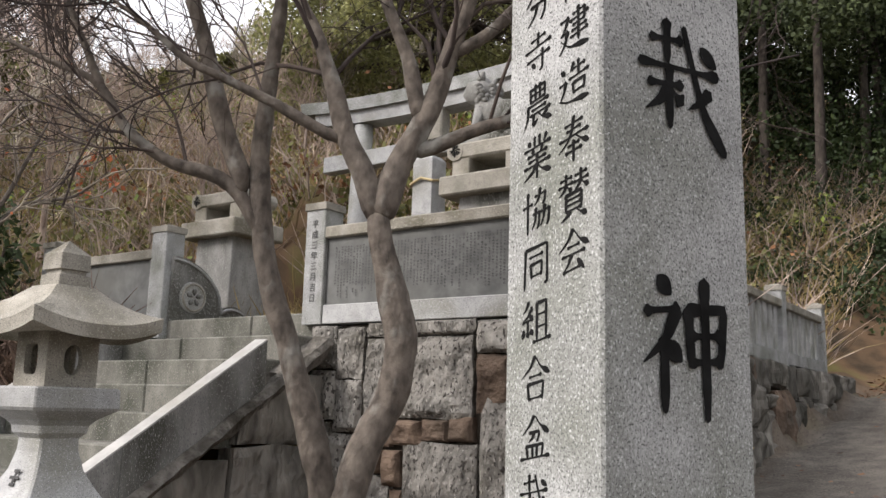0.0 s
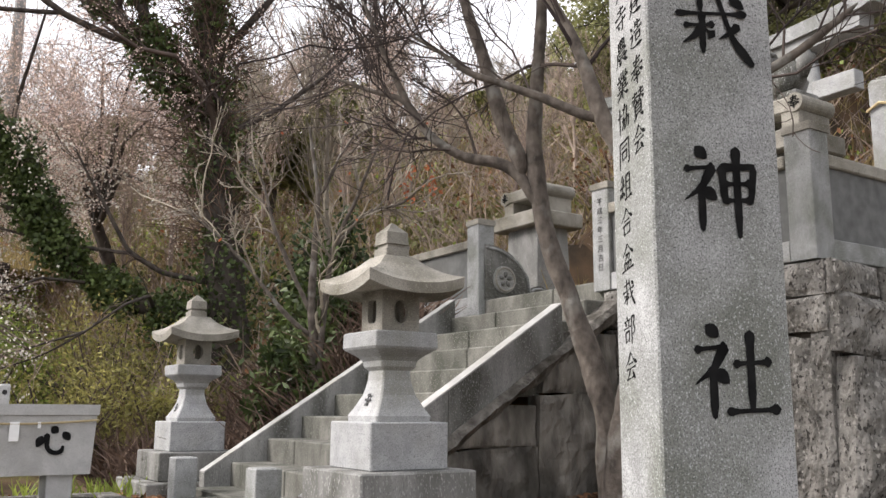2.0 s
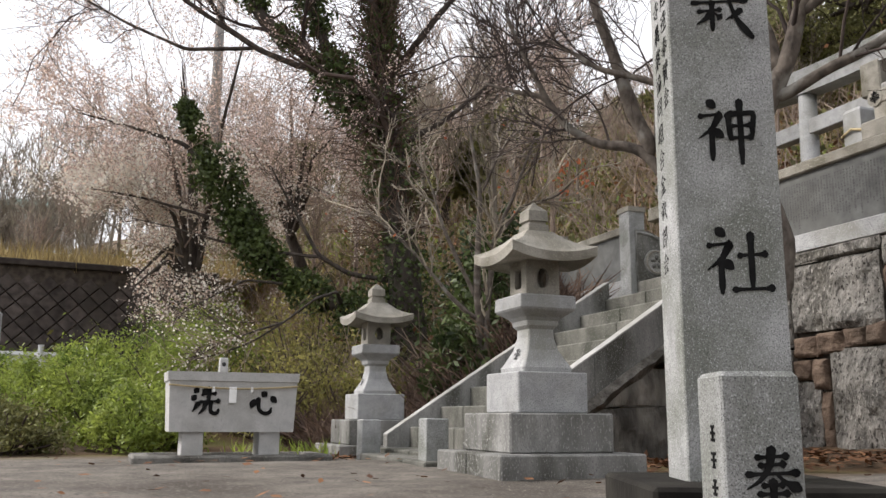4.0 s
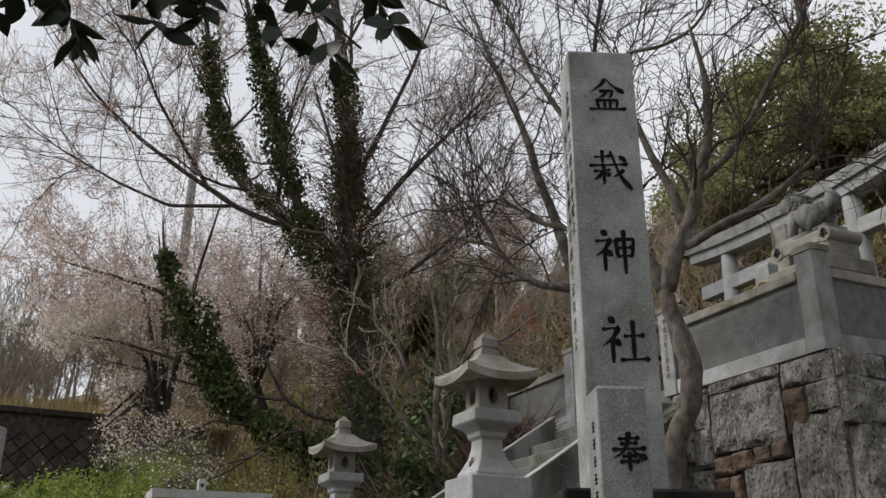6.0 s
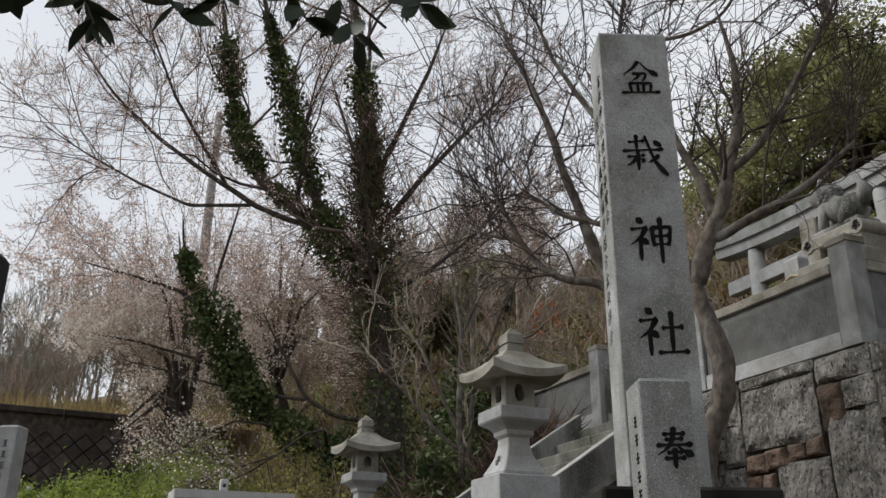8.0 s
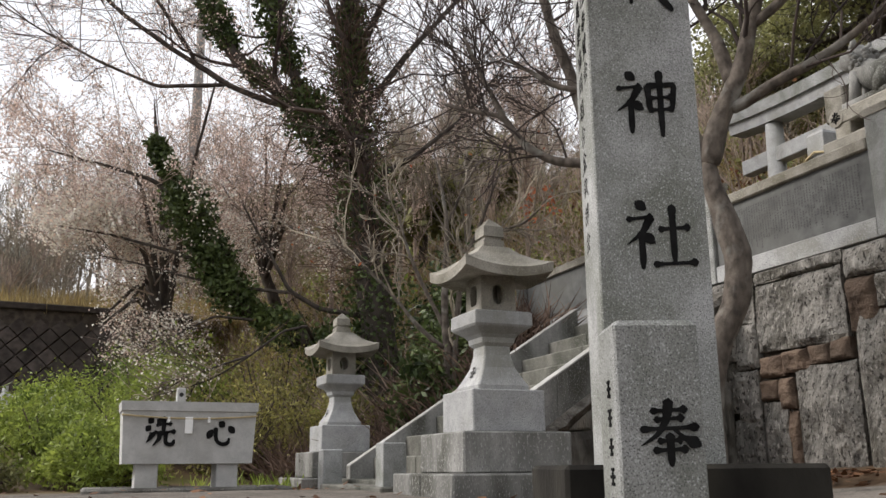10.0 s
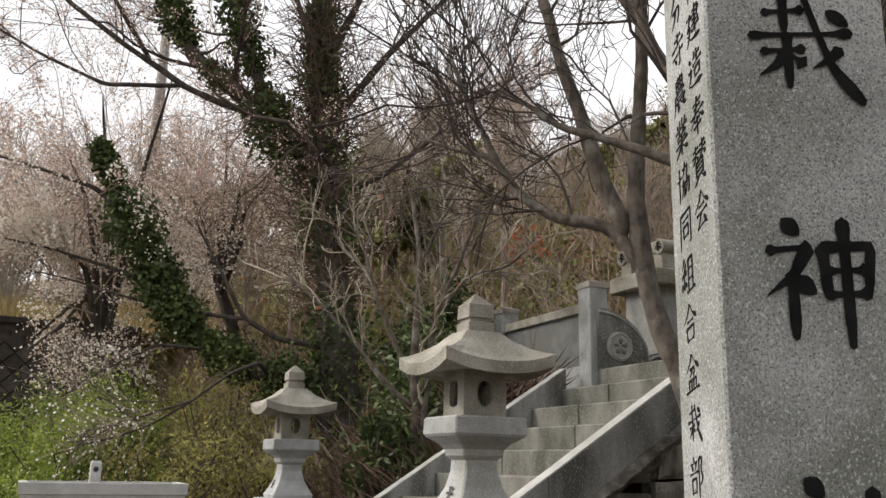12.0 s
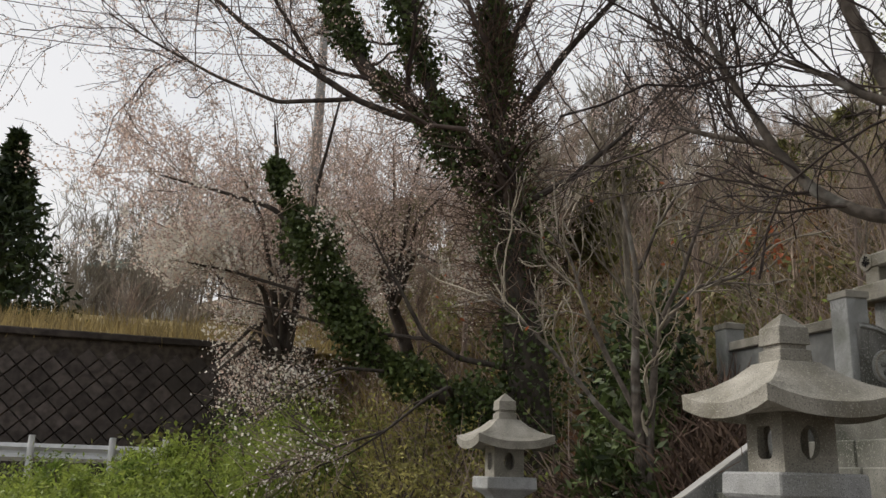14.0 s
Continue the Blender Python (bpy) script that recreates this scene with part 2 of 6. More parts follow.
def text_mesh(name, body, size, material, thick=0.004, bold=0.0, column=False, wide=1.0):
    """Writing in the built-in font as a mesh in the xz plane, facing -y, centred."""
    c = bpy.data.curves.new(name, "FONT")
    c.body = "\n".join(body) if column else body
    c.size, c.extrude, c.offset = size * K, thick * K, bold * K
    c.align_x, c.align_y = "CENTER", "CENTER"
    c.resolution_u = 3
    tmp = new(name, c)
    bpy.context.view_layer.update()
    me = bpy.data.meshes.new_from_object(tmp.evaluated_get(bpy.context.evaluated_depsgraph_get()))
    bpy.data.objects.remove(tmp)
    bpy.data.curves.remove(c)
    me.transform(Matrix.Diagonal((wide, 1, 1, 1)))
    me.transform(Matrix.Rotation(radians(90), 4, "X"))
    me.materials.clear()
    me.materials.append(material)
    me.name = name
    return me


# ---- the lie of the land ----
Q0, AXIS = (0.32, 0.84), 33.5  # a point of the kerb and the way it runs
E1 = (math.cos(radians(AXIS)), math.sin(radians(AXIS)))
CT, ST = math.cos(radians(TH)), math.sin(radians(TH))


def kd_to_xy(k, d):
    return Q0[0] + k * E1[0] + d * E1[1], Q0[1] + k * E1[1] - d * E1[0]


def xy_to_kd(x, y):
    x, y = x - Q0[0], y - Q0[1]
    return x * E1[0] + y * E1[1], x * E1[1] - y * E1[0]


def xy_to_uv(x, y):
    return x * CT + y * ST, -x * ST + y * CT


def uv_to_xy(u, v):
    return u * CT - v * ST, u * ST + v * CT


def smooth(a, b, x):
    t = np.clip((x - a) / (b - a), 0, 1)
    return t * t * (3 - 2 * t)


def land(x, y):
    """Height of the ground, in plan units."""
    k, d = xy_to_kd(x, y)
    u, v = xy_to_uv(x, y)
    z = 0.2 + 0.02 * np.clip(-d, 0, 6) + np.interp(k, [-30, -8, 0, 1, 3, 7.5, 11.75, 20, 60], [0, 0, 0, 0, 0.13, 0.77, 1.51, 2.9, 6.0])
    left = np.clip(-u - 9.0, 0, 8)
    z = z - 0.08 * smooth(-5.6, -6.6, u) * smooth(3.0, 2.0, v)
    z = z + 0.12 * left * smooth(-9, 0.5, v) * smooth(-6.5, -9.5, u)
    kerb = 0.22 * np.clip((0.93 - k) / 0.9, 0, 1)
    front = smooth(-0.10, -0.04, d)
    z = z - front * kerb - 0.30 * np.clip(d, 0, 4.6) - 0.03 * np.clip(d - 4.6, 0, 30)
    # hillside behind the terrace and beside the stairs
    start = np.interp(u, [-60, -24, -18, -12, -9.9, -9.5, -2.95, -2.9, 3, 8, 40], [2, 2.5, 2.8, 3.6, 4.4, 11.5, 16.5, 16.8, 17.0, 13.0, 12.0])
    s = np.clip(v - start, 0, 200)
    grow = np.interp(u, [-80, -45, -28, -18, -9, 10, 40], [0.2, 0.36, 0.45, 0.5, 0.42, 0.34, 0.34])
    rise = grow * 52 * (1 - np.exp(-s / 52)) * smooth(0, 1.6, s)
    west = np.clip(y - 11.2, 0, 200)
    rise = np.maximum(rise, 0.58 * 52 * (1 - np.exp(-west / 52)) * smooth(0, 2.5, west) * smooth(-9.8, -12.5, u))
    bank = 1.75 * smooth(3.0, 5.0, v) * smooth(-7.25, -7.5, u) * smooth(-11.5, -9.0, u)
    terrace = np.clip(2.2 - z, 0, 3) * smooth(9.6, 10.0, v) * smooth(-10.3, -9.6, u) * smooth(-2.7, -2.95, u)
    right = 0.22 * np.clip(u - 6.5 - 0.15 * v, 0, 30) * smooth(1, 7, v)
    return z + rise + np.maximum(bank, 0) + terrace + right


def ground_sheet():
    def axis(near, far, step, growth):
        a, out = 0.0, [0.0]
        while a < far:
            a += step
            if a > near:
                step *= growth
            out.append(a)
        return out
    ks = sorted(set([-x for x in axis(12, 420, 0.3, 1.12)] + axis(12, 420, 0.3, 1.12)))
    ds = sorted(set([-x - 0.1 for x in axis(16, 420, 0.3, 1.12)] + [-0.04] + axis(5, 420, 0.3, 1.15)))
    kk, dd = np.meshgrid(np.array(ks), np.array(ds), indexing="ij")
    x, y = kd_to_xy(kk, dd)
    z = land(x, y)
    bump = np.array([noise.noise(Vector((a * 0.8, b * 0.8, 0.3))) for a, b in zip(x.ravel(), y.ravel())]).reshape(x.shape)
    u, v = xy_to_uv(x, y)
    wild = smooth(3, 6, v) * np.where(u > -2.4, smooth(14.5, 17, v) + smooth(4, 6, u), 1) + smooth(-9, -11, u)
    z = z + np.clip(wild, 0, 1) * 0.22 * bump + 0.008 * bump
    g = Geo()
    nk, nd = len(ks), len(ds)
    f = [(i * nd + j, i * nd + j + 1, (i + 1) * nd + j + 1, (i + 1) * nd + j) for i in range(nk - 1) for j in range(nd - 1)]
    g.add(np.stack([x, y, z], -1).reshape(-1, 3), f)
    return g


def ground_material():
    m = mat("ground", (0.09, 0.08, 0.068), (0.18, 0.16, 0.135), 5, 0.95, 0.6, 140, (0.06, 0.05, 0.04), 0.9, (0.5, 0.7), (0.05, 0.045, 0.04), 60, vary=0)
    t = m.node_tree
    n = t.nodes.new
    bs = t.nodes["Principled BSDF"]
    paved = bs.inputs["Base Color"].links[0].from_socket
    geo, sep = n("ShaderNodeNewGeometry"), n("ShaderNodeSeparateXYZ")
    tex, ramp = n("ShaderNodeTexNoise"), n("ShaderNodeValToRGB")
    tex.inputs["Scale"].default_value, tex.inputs["Detail"].default_value = 1.3, 9
    link(t, geo.outputs["Position"], tex.inputs["Vector"])
    els = ramp.color_ramp.elements
    els[0].position, els[0].color = 0.33, (0.035, 0.026, 0.016, 1)
    els[1].position, els[1].color = 0.72, (0.14, 0.13, 0.045, 1)
    mid = els.new(0.52)
    mid.color = (0.12, 0.075, 0.042, 1)
    link(t, tex.outputs["Fac"], ramp.inputs[0])
    # wild ground where the hillside steps off the paved yard and lane
    rot = n("ShaderNodeMapping")
    rot.vector_type = "TEXTURE"
    rot.inputs["Rotation"].default_value = (0, 0, radians(TH))
    link(t, geo.outputs["Position"], rot.inputs["Vector"])
    link(t, rot.outputs[0], sep.inputs[0])

    def step(sock, a, b):
        r = n("ShaderNodeMapRange")
        r.inputs[1].default_value, r.inputs[2].default_value = a * K, b * K
        link(t, sock, r.inputs[0])
        return r.outputs[0]

    def math_node(op, a, b):
        x = n("ShaderNodeMath")
        x.operation, x.use_clamp = op, True
        link(t, a, x.inputs[0])
        link(t, b, x.inputs[1])
        return x.outputs[0]
    left = step(sep.outputs[0], -7.6, -8.6)
    back = math_node("MULTIPLY", step(sep.outputs[1], 2.6, 3.4), step(sep.outputs[0], -2.4, -3.0))
    far = step(sep.outputs[1], 14.2, 15.5)
    right = step(sep.outputs[0], 3.2, 5.0)
    wild = math_node("MAXIMUM", math_node("MAXIMUM", left, back), math_node("MAXIMUM", far, right))
    mix = n("ShaderNodeMixRGB")
    link(t, wild, mix.inputs[0])
    link(t, paved, mix.inputs[1])
    link(t, ramp.outputs[0], mix.inputs[2])
    link(t, mix.outputs[0], bs.inputs["Base Color"])
    return m


GROUND = ground_material()
tagged(part("ground", ground_sheet(), GROUND, smooth=True), "worn grey lane and yard running into leaf-littered hillside", "ground", kind="structure")


def ground_at(x, y):
    return float(land(np.array(x, float), np.array(y, float)))


# ---- kerb along the yard's edge ----
def build_kerb():
    root = thing("kerb", "long low dark concrete kerb along the yard", "kerb", kind="structure")
    a = -9.0
    lengths = [1.6, 1.5, 1.55, 1.6, 1.5, 1.2, 0.95]
    for n_, L in enumerate(lengths):
        b = a + L
        x, y = kd_to_xy(a, 0)
        top = 0.216
        g = Geo().box(0.001, L - 0.001, -0.03, 0.14, -0.7 if b < 0.2 else -0.5, top - (0.0 if b < 0.6 else 0.015), 0.015)
        part("kerb_stone", g, CONCRETE, root, m=place(x, y, 0, AXIS))
        a = b


build_kerb()


# ---- tall inscribed pillar ----
PIL = 34.0
PX, PY = 0.435, 1.41


def build_pillar():
    root = thing("stone_pillar", "tall square speckled granite pillar with black brushed characters", "pillar", place(PX, PY, 0.475, PIL))
    # local x along the front face, y to the back
    g = Geo().square_loft([(0.0, 0.171, 0.116), (2.222, 0.169, 0.113), (2.235, 0.163, 0.107)], 0.005)
    for v in g.v:
        v += np.array([-0.066, 0.116, 0])
    part("shaft", g, GRANITE, root)
    return root


pillar = build_pillar()


def build_plinth():
    root = thing("pillar_plinth", "low dark weathered stone block under the inscribed pillar", "plinth", place(0.24, 0.975, 0.19, PIL))
    part("block", Geo().box(0, 0.70, 0, 0.72, -0.02, 0.285, 0.012), STONE_DARK, root)


build_plinth()


# ---- small inscribed post in front of the kerb ----
def build_small_post():
    gz = ground_at(0.66, 0.55)
    root = thing("small_stone_post", "short square granite post with one black character", "stone post", place(0.64, 0.6, gz, PIL))
    h = 0.768 - gz
    g = Geo().square_loft([(-0.1, 0.088, 0.088), (h - 0.012, 0.088, 0.088), (h, 0.078, 0.078)], 0.005)
    for v in g.v:
        v += np.array([-0.006, 0.088, 0])
    part("shaft", g, GRANITE, root)
    return root, h


small_post, SMALL_H = build_small_post()


def build_edge_post():
    gz = ground_at(-1.45, -0.6)
    root = thing("gate_post", "plain dark weathered square granite post by the kerb", "stone post", place(-1.55, -0.62, gz, PIL))
    part("shaft", Geo().square_loft([(-0.1, 0.11, 0.11), (1.27 - gz - 0.02, 0.11, 0.11), (1.27 - gz, 0.095, 0.095)], 0.006), CONCRETE, root)


build_edge_post()


def build_white_post():
    x, y = uv_to_xy(-6.62, -1.45)
    gz = ground_at(x, y)
    root = thing("memorial_post", "slender pale granite post with a column of small carved writing", "stone post", place(x, y, gz, TH + 62))
    part("shaft", Geo().square_loft([(-0.1, 0.10, 0.10), (1.54 - gz - 0.02, 0.095, 0.095), (1.54 - gz, 0.08, 0.08)], 0.006), GRANITE_PALE, root)
    return root


white_post = build_white_post()


# ---- stone lanterns ----
def lantern_roof():
    g = Geo()
    n = 8
    rings = []
    for z, half, lift in ((1.80, 0.16, 0.0), (1.782, 0.29, 0.02), (1.768, 0.340, 0.058), (1.835, 0.344, 0.06), (1.864, 0.298, 0.04), (1.915, 0.24, 0.012), (1.97, 0.17, 0.0), (2.03, 0.105, 0.0)):
        ring = []
        for side in range(4):
            for i in range(n):
                t = -1 + 2 * i / n
                p = (half, half * t) if side == 0 else (-half * t, half) if side == 1 else (-half, -half * t) if side == 2 else (half * t, -half)
                ring.append((p[0], p[1], z + lift * abs(t) ** 2.2))
        rings.append(ring)
    return g.loft(rings)


def build_lantern(u, v, z):
    root = thing("stone_lantern", "weathered granite lantern on a stepped square pedestal", "stone lantern", site(u, v, z), "pair of stone lanterns")
    part("base_slab", Geo().box(-0.57, 0.0, -0.55, 0.55, 0.20, 0.43, 0.012).box(0.004, 0.57, -0.55, 0.55, 0.20, 0.43, 0.012), GRANITE_STAIN_SHADE, root)
    part("lower_block", Geo().box(-0.40, 0.40, -0.40, 0.40, 0.43, 0.70, 0.012), GRANITE_STAIN_SHADE, root)
    part("pedestal", Geo().box(-0.272, 0.272, -0.272, 0.272, 0.70, 0.985, 0.008), GRANITE_PALE, root)
    part("shaft", Geo().square_loft([(0.985, 0.19, 0.19), (1.02, 0.195, 0.195), (1.07, 0.165, 0.165), (1.15, 0.125, 0.125), (1.24, 0.103, 0.103), (1.30, 0.10, 0.10), (1.325, 0.125, 0.125), (1.36, 0.13, 0.13)], 0.01), GRANITE_PALE, root)
    part("middle_platform", Geo().square_loft([(1.36, 0.13, 0.13), (1.385, 0.15, 0.15), (1.43, 0.215, 0.215), (1.445, 0.225, 0.225), (1.53, 0.222, 0.222), (1.54, 0.212, 0.212)], 0.008), GRANITE_PALE, root)
    # fire box: four walls with a window in each
    a, t, z0, z1 = 0.135, 0.035, 1.54, 1.80
    for s in range(4):
        c, sn = (1, 0, -1, 0)[s], (0, 1, 0, -1)[s]
        w = Geo()
        inner, outer, hole = [], [], []
        m = 24
        for i in range(m):
            an = 2 * math.pi * i / m
            # rounded squares to front and back, round holes in the sides
            e = 0.45 if s % 2 == 0 else 1.0
            hx = (0.056 if s % 2 == 0 else 0.05) * math.copysign(abs(math.cos(an)) ** e, math.cos(an))
            hz = 0.074 * math.copysign(abs(math.sin(an)) ** e, math.sin(an))
            q = max(abs(math.cos(an)), abs(math.sin(an)))
            ox, oz = a * math.cos(an) / q, (z1 - z0) / 2 * math.sin(an) / q
            inner.append((hx, hz))
            outer.append((ox, oz))
        vs = []
        for y in (-a, -a + t):
            k_ = 1.0 if y == -a else (a - t) / a
            vs += [(ox * k_, y, oz + (z0 + z1) / 2) for ox, oz in outer] + [(hx, y, hz + (z0 + z1) / 2) for hx, hz in inner]
        fs = []
        for i in range(m):
            j = (i + 1) % m
            fs += [(i, j, m + j, m + i), (2 * m + i, 3 * m + i, 3 * m + j, 2 * m + j), (m + i, m + j, 3 * m + j, 3 * m + i)]
        vs = [(x * c - y * sn, x * sn + y * c, zz) for x, y, zz in vs]
        part("fire_box_wall", Geo().add(vs, fs), GRANITE_WORN, root)
    part("roof", lantern_roof(), GRANITE_WORN, root, "stained curved stone roof", smooth=False)
    part("finial", Geo().square_loft([(2.03, 0.085, 0.085), (2.085, 0.083, 0.083), (2.09, 0.068, 0.068), (2.11, 0.068, 0.068), (2.112, 0.082, 0.082), (2.19, 0.078, 0.078), (2.262, 0.006, 0.006)], 0.003), GRANITE_WORN, root)
    return root


lantern_a = build_lantern(-4.035, 2.457, 0.0)
lantern_b = copy_thing(lantern_a, site(-8.054, 2.452, -0.06))


# ---- stairs ----
STEP_Z = [0.365 + 0.2083 * i for i in range(10)]
STEP_V = [2.20 + 0.342 * i for i in range(10)]


def build_stairs():
    root = thing("stone_stairs", "straight flight of weathered granite steps with dark stains", "stairs", site(0, 0, 0), kind="structure")
    for i in range(10):
        u0, u1 = (-7.08, -4.92)
        z1, v0 = STEP_Z[i], STEP_V[i]
        z0 = 0.05 if i == 0 else STEP_Z[i - 1] - 0.03
        cut = -6.1 + 0.35 * math.sin(i * 2.3)
        part("step", Geo().box(u0, cut - 0.003, v0, v0 + 0.5, z0, z1, 0.012).box(cut + 0.003, u1, v0, v0 + 0.5, z0, z1, 0.012), STEP, root)
    part("foot_step", Geo().box(-6.55, -4.75, 1.86, 2.3, 0.0, 0.33, 0.012), STEP, root)
    return root


build_stairs()


def build_stair_rail(u0, u1, va, vb, name_label):
    root = thing("stair_rail", name_label, "stair rail", site(0, 0, 0), "pair of stair rails")
    def z_at(v):
        return 0.50 + 0.648 * (v - 2.3)
    cuts = np.linspace(va, vb, 3)
    for a, b in zip(cuts, cuts[1:]):
        prof = [(a + 0.002, z_at(a) - 0.36), (b - 0.002, z_at(b) - 0.36), (b - 0.002, z_at(b) - 0.012), (a + 0.002, z_at(a) - 0.012)]
        # slab sides in the darker stone, their shade painted in
        part("rail_slab", Geo().prism(prof, "x", u0, u1), GRANITE_STAIN_SHADE, root)
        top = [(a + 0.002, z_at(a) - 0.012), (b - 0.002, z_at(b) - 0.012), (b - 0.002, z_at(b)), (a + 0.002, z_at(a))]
        # thin pale strip that paints the lit upper edge
        part("rail_top", Geo().prism(top, "x", u0 + 0.006, u1 - 0.006), GRANITE_LIT_EDGE, root, "pale upper edge with the light put into its colour")
    return root


build_stair_rail(-4.92, -4.78, 2.25, 4.55, "sloping granite slab rail above rough boulders")
build_stair_rail(-7.22, -7.08, 2.30, 5.0, "sloping granite slab rail beside the shrubs")


def build_rail_bed():
    """Rough mortar that the slab rail is bedded on."""
    root = thing("rail_bed", "rough sloping mortar bed under the stair rail", "mortar bed", site(0, 0, 0), kind="structure")
    rings = []
    for i in range(34):
        v = 2.75 + 2.5 * i / 33
        z = 0.145 + 0.648 * (v - 2.3)
        q = [0.03 * noise.noise(Vector((v * 5, k * 3.3, 1.5))) + 0.02 * noise.noise(Vector((v * 17, k, 4))) for k in range(5)]
        rings.append([(-4.92, v, z + 0.02), (-4.76 + q[0], v, z + 0.0 + 0.4 * q[4]), (-4.72 + q[1], v, z - 0.06 + q[2]), (-4.80 + q[3], v, z - 0.16 + q[1]), (-4.92, v, z - 0.17)])
    part("mortar", Geo().loft(rings), ROCK_BED, root)


build_rail_bed()


def build_newel(u, v, h, w=0.11):
    x, y = uv_to_xy(u, v)
    root = thing("stair_post", "short square granite post at the foot of the stairs", "stone post", site(u, v, 0.2), "posts at the stair foot")
    part("shaft", Geo().square_loft([(0.0, w, w), (h - 0.21, w, w), (h - 0.2, w - 0.012, w - 0.012)], 0.006), GRANITE, root)


build_newel(-4.98, 2.02, 0.66, 0.095)
build_newel(-6.80, 2.02, 0.645, 0.095)


# ---- terrace and its inscribed stone walls ----
def build_terrace():
    g = Geo().box(-9.7, -5.05, 5.36, 9.9, -0.3, 2.235, 0.02).box(-5.1, -2.85, 5.36, 9.9, -0.3, 2.14, 0.02)
    tagged(part("terrace", g, GROUND, m=site(0, 0, 0)), "raised earth terrace behind the stone walls", "terrace", kind="structure")


build_terrace()


def stone_post_part(root, name, u, v, z0, z1, w=0.11):
    p = part(name, Geo().square_loft([(z0, w, w), (z1 - 0.09, w, w)], 0.008), GRANITE, root, m=place(u, v, 0))
    part("post_cap", Geo().square_loft([(z1 - 0.09, w + 0.012, w + 0.012), (z1 - 0.03, w + 0.012, w + 0.012), (z1, 0.02, 0.02)], 0.004), GRANITE_WORN, p)
    return p


def build_front_wall(ua, ub, posts, z0, inscribed, label):
    root = thing("inscribed_wall", label, "stone wall", site(0, 0, 0), "terrace walls")
    for u in posts:
        stone_post_part(root, "post", u, 5.32 if inscribed else 5.30, z0, 3.175)
    v = 5.31
    part("base_course", Geo().box(ua, ub, v - 0.085, v + 0.1, z0, 2.29, 0.006), GRANITE_PALE, root)
    part("panel", Geo().box(ua, ub, v - 0.06, v + 0.06, 2.288, 2.84, 0.003), PANEL, root, "dark slate-grey inscribed panel")
    part("coping", Geo().box(ua, ub, v - 0.1, v + 0.1, 2.838, 2.935, 0.01), GRANITE_WORN, root)
    return root


wall_a = build_front_wall(-4.89, -3.03, (-4.995, -2.91), 2.135, True, "low granite wall with dark inscribed panel between capped posts")
wall_b = build_front_wall(-8.79, -7.13, (-7.02, -8.90), 2.07, False, "low granite wall with plain grey panel between capped posts")


def build_side_wall():
    root = thing("terrace_fence", "grey stone fence of capped posts and close upright bars", "stone fence", site(0, 0, 0))
    vs = [5.30, 7.38, 9.2, 11.28, 13.4]
    for v in vs[1:]:
        stone_post_part(root, "post", -2.91, v, 2.1, 3.14, 0.1)
    for i, (a, b) in enumerate(zip(vs, vs[1:])):
        a, b = a + 0.112, b - 0.102
        part("base_course", Geo().box(-2.99, -2.80, a, b, 2.14, 2.29, 0.006), GRANITE, root)
        part("coping", Geo().box(-2.99, -2.81, a, b, 2.838, 2.935, 0.01), GRANITE_WORN, root)
        if i == 0:
            part("panel", Geo().box(-2.96, -2.84, a, b, 2.288, 2.84, 0.003), PANEL, root)
        else:
            m = 8
            for j in range(m):
                c = a + (j + 0.5) * (b - a) / m
                part("bar", Geo().box(-2.95, -2.86, c - 0.07, c + 0.07, 2.286, 2.842, 0.006), GRANITE, root)


build_side_wall()


# ---- rough stones of the retaining walls ----
def rough_stone(w, h, depth, seed, cells=4):
    """A split-faced boulder: back flat on y = 0, face bulging to -y, centred on x and z."""
    rng = random.Random(seed)
    n = cells
    corner = [[rng.uniform(-0.06, 0.06) * min(w, h) for _ in range(2)] for _ in range(4)]
    vs, off = [], Vector((seed * 3.7, seed * 1.3, 0))
    for i in range(n + 1):
        for j in range(n + 1):
            s, t = i / n, j / n
            cx = (1 - s) * (1 - t) * corner[0][0] + s * (1 - t) * corner[1][0] + s * t * corner[2][0] + (1 - s) * t * corner[3][0]
            cz = (1 - s) * (1 - t) * corner[0][1] + s * (1 - t) * corner[1][1] + s * t * corner[2][1] + (1 - s) * t * corner[3][1]
            edge = min(s, 1 - s, t, 1 - t)
            r = 0.5 - 0.06 * noise.noise(off + Vector((s * 3, t * 3, 9)))
            x, z = (s - 0.5) * w * (r + 0.5) + cx * 0.4, (t - 0.5) * h * (r + 0.5) + cz * 0.4
            y = -depth * (0.84 + 0.16 * min(1, edge * 6)) - 0.3 * depth * noise.noise(off + Vector((x * 3.1, 0, z * 3.1))) - 0.2 * depth * noise.noise(off + Vector((x * 9, 3, z * 9)))
            if edge == 0:
                y = -depth * 0.74
            vs.append((x, y, z))
    fs = [(i * (n + 1) + j, (i + 1) * (n + 1) + j, (i + 1) * (n + 1) + j + 1, i * (n + 1) + j + 1) for i in range(n) for j in range(n)]
    ring = [(i, 0) for i in range(n)] + [(n, j) for j in range(n)] + [(i, n) for i in range(n, 0, -1)] + [(0, j) for j in range(n, 0, -1)]
    base = len(vs)
    for i, j in ring:
        x, y, z = vs[i * (n + 1) + j]
        vs.append((x * 0.98, 0.05, z * 0.98))
    m = len(ring)
    for q in range(m):
        a, b = ring[q], ring[(q + 1) % m]
        fs.append((a[0] * (n + 1) + a[1], base + q, base + (q + 1) % m, b[0] * (n + 1) + b[1]))
    return Geo().add(vs, fs)


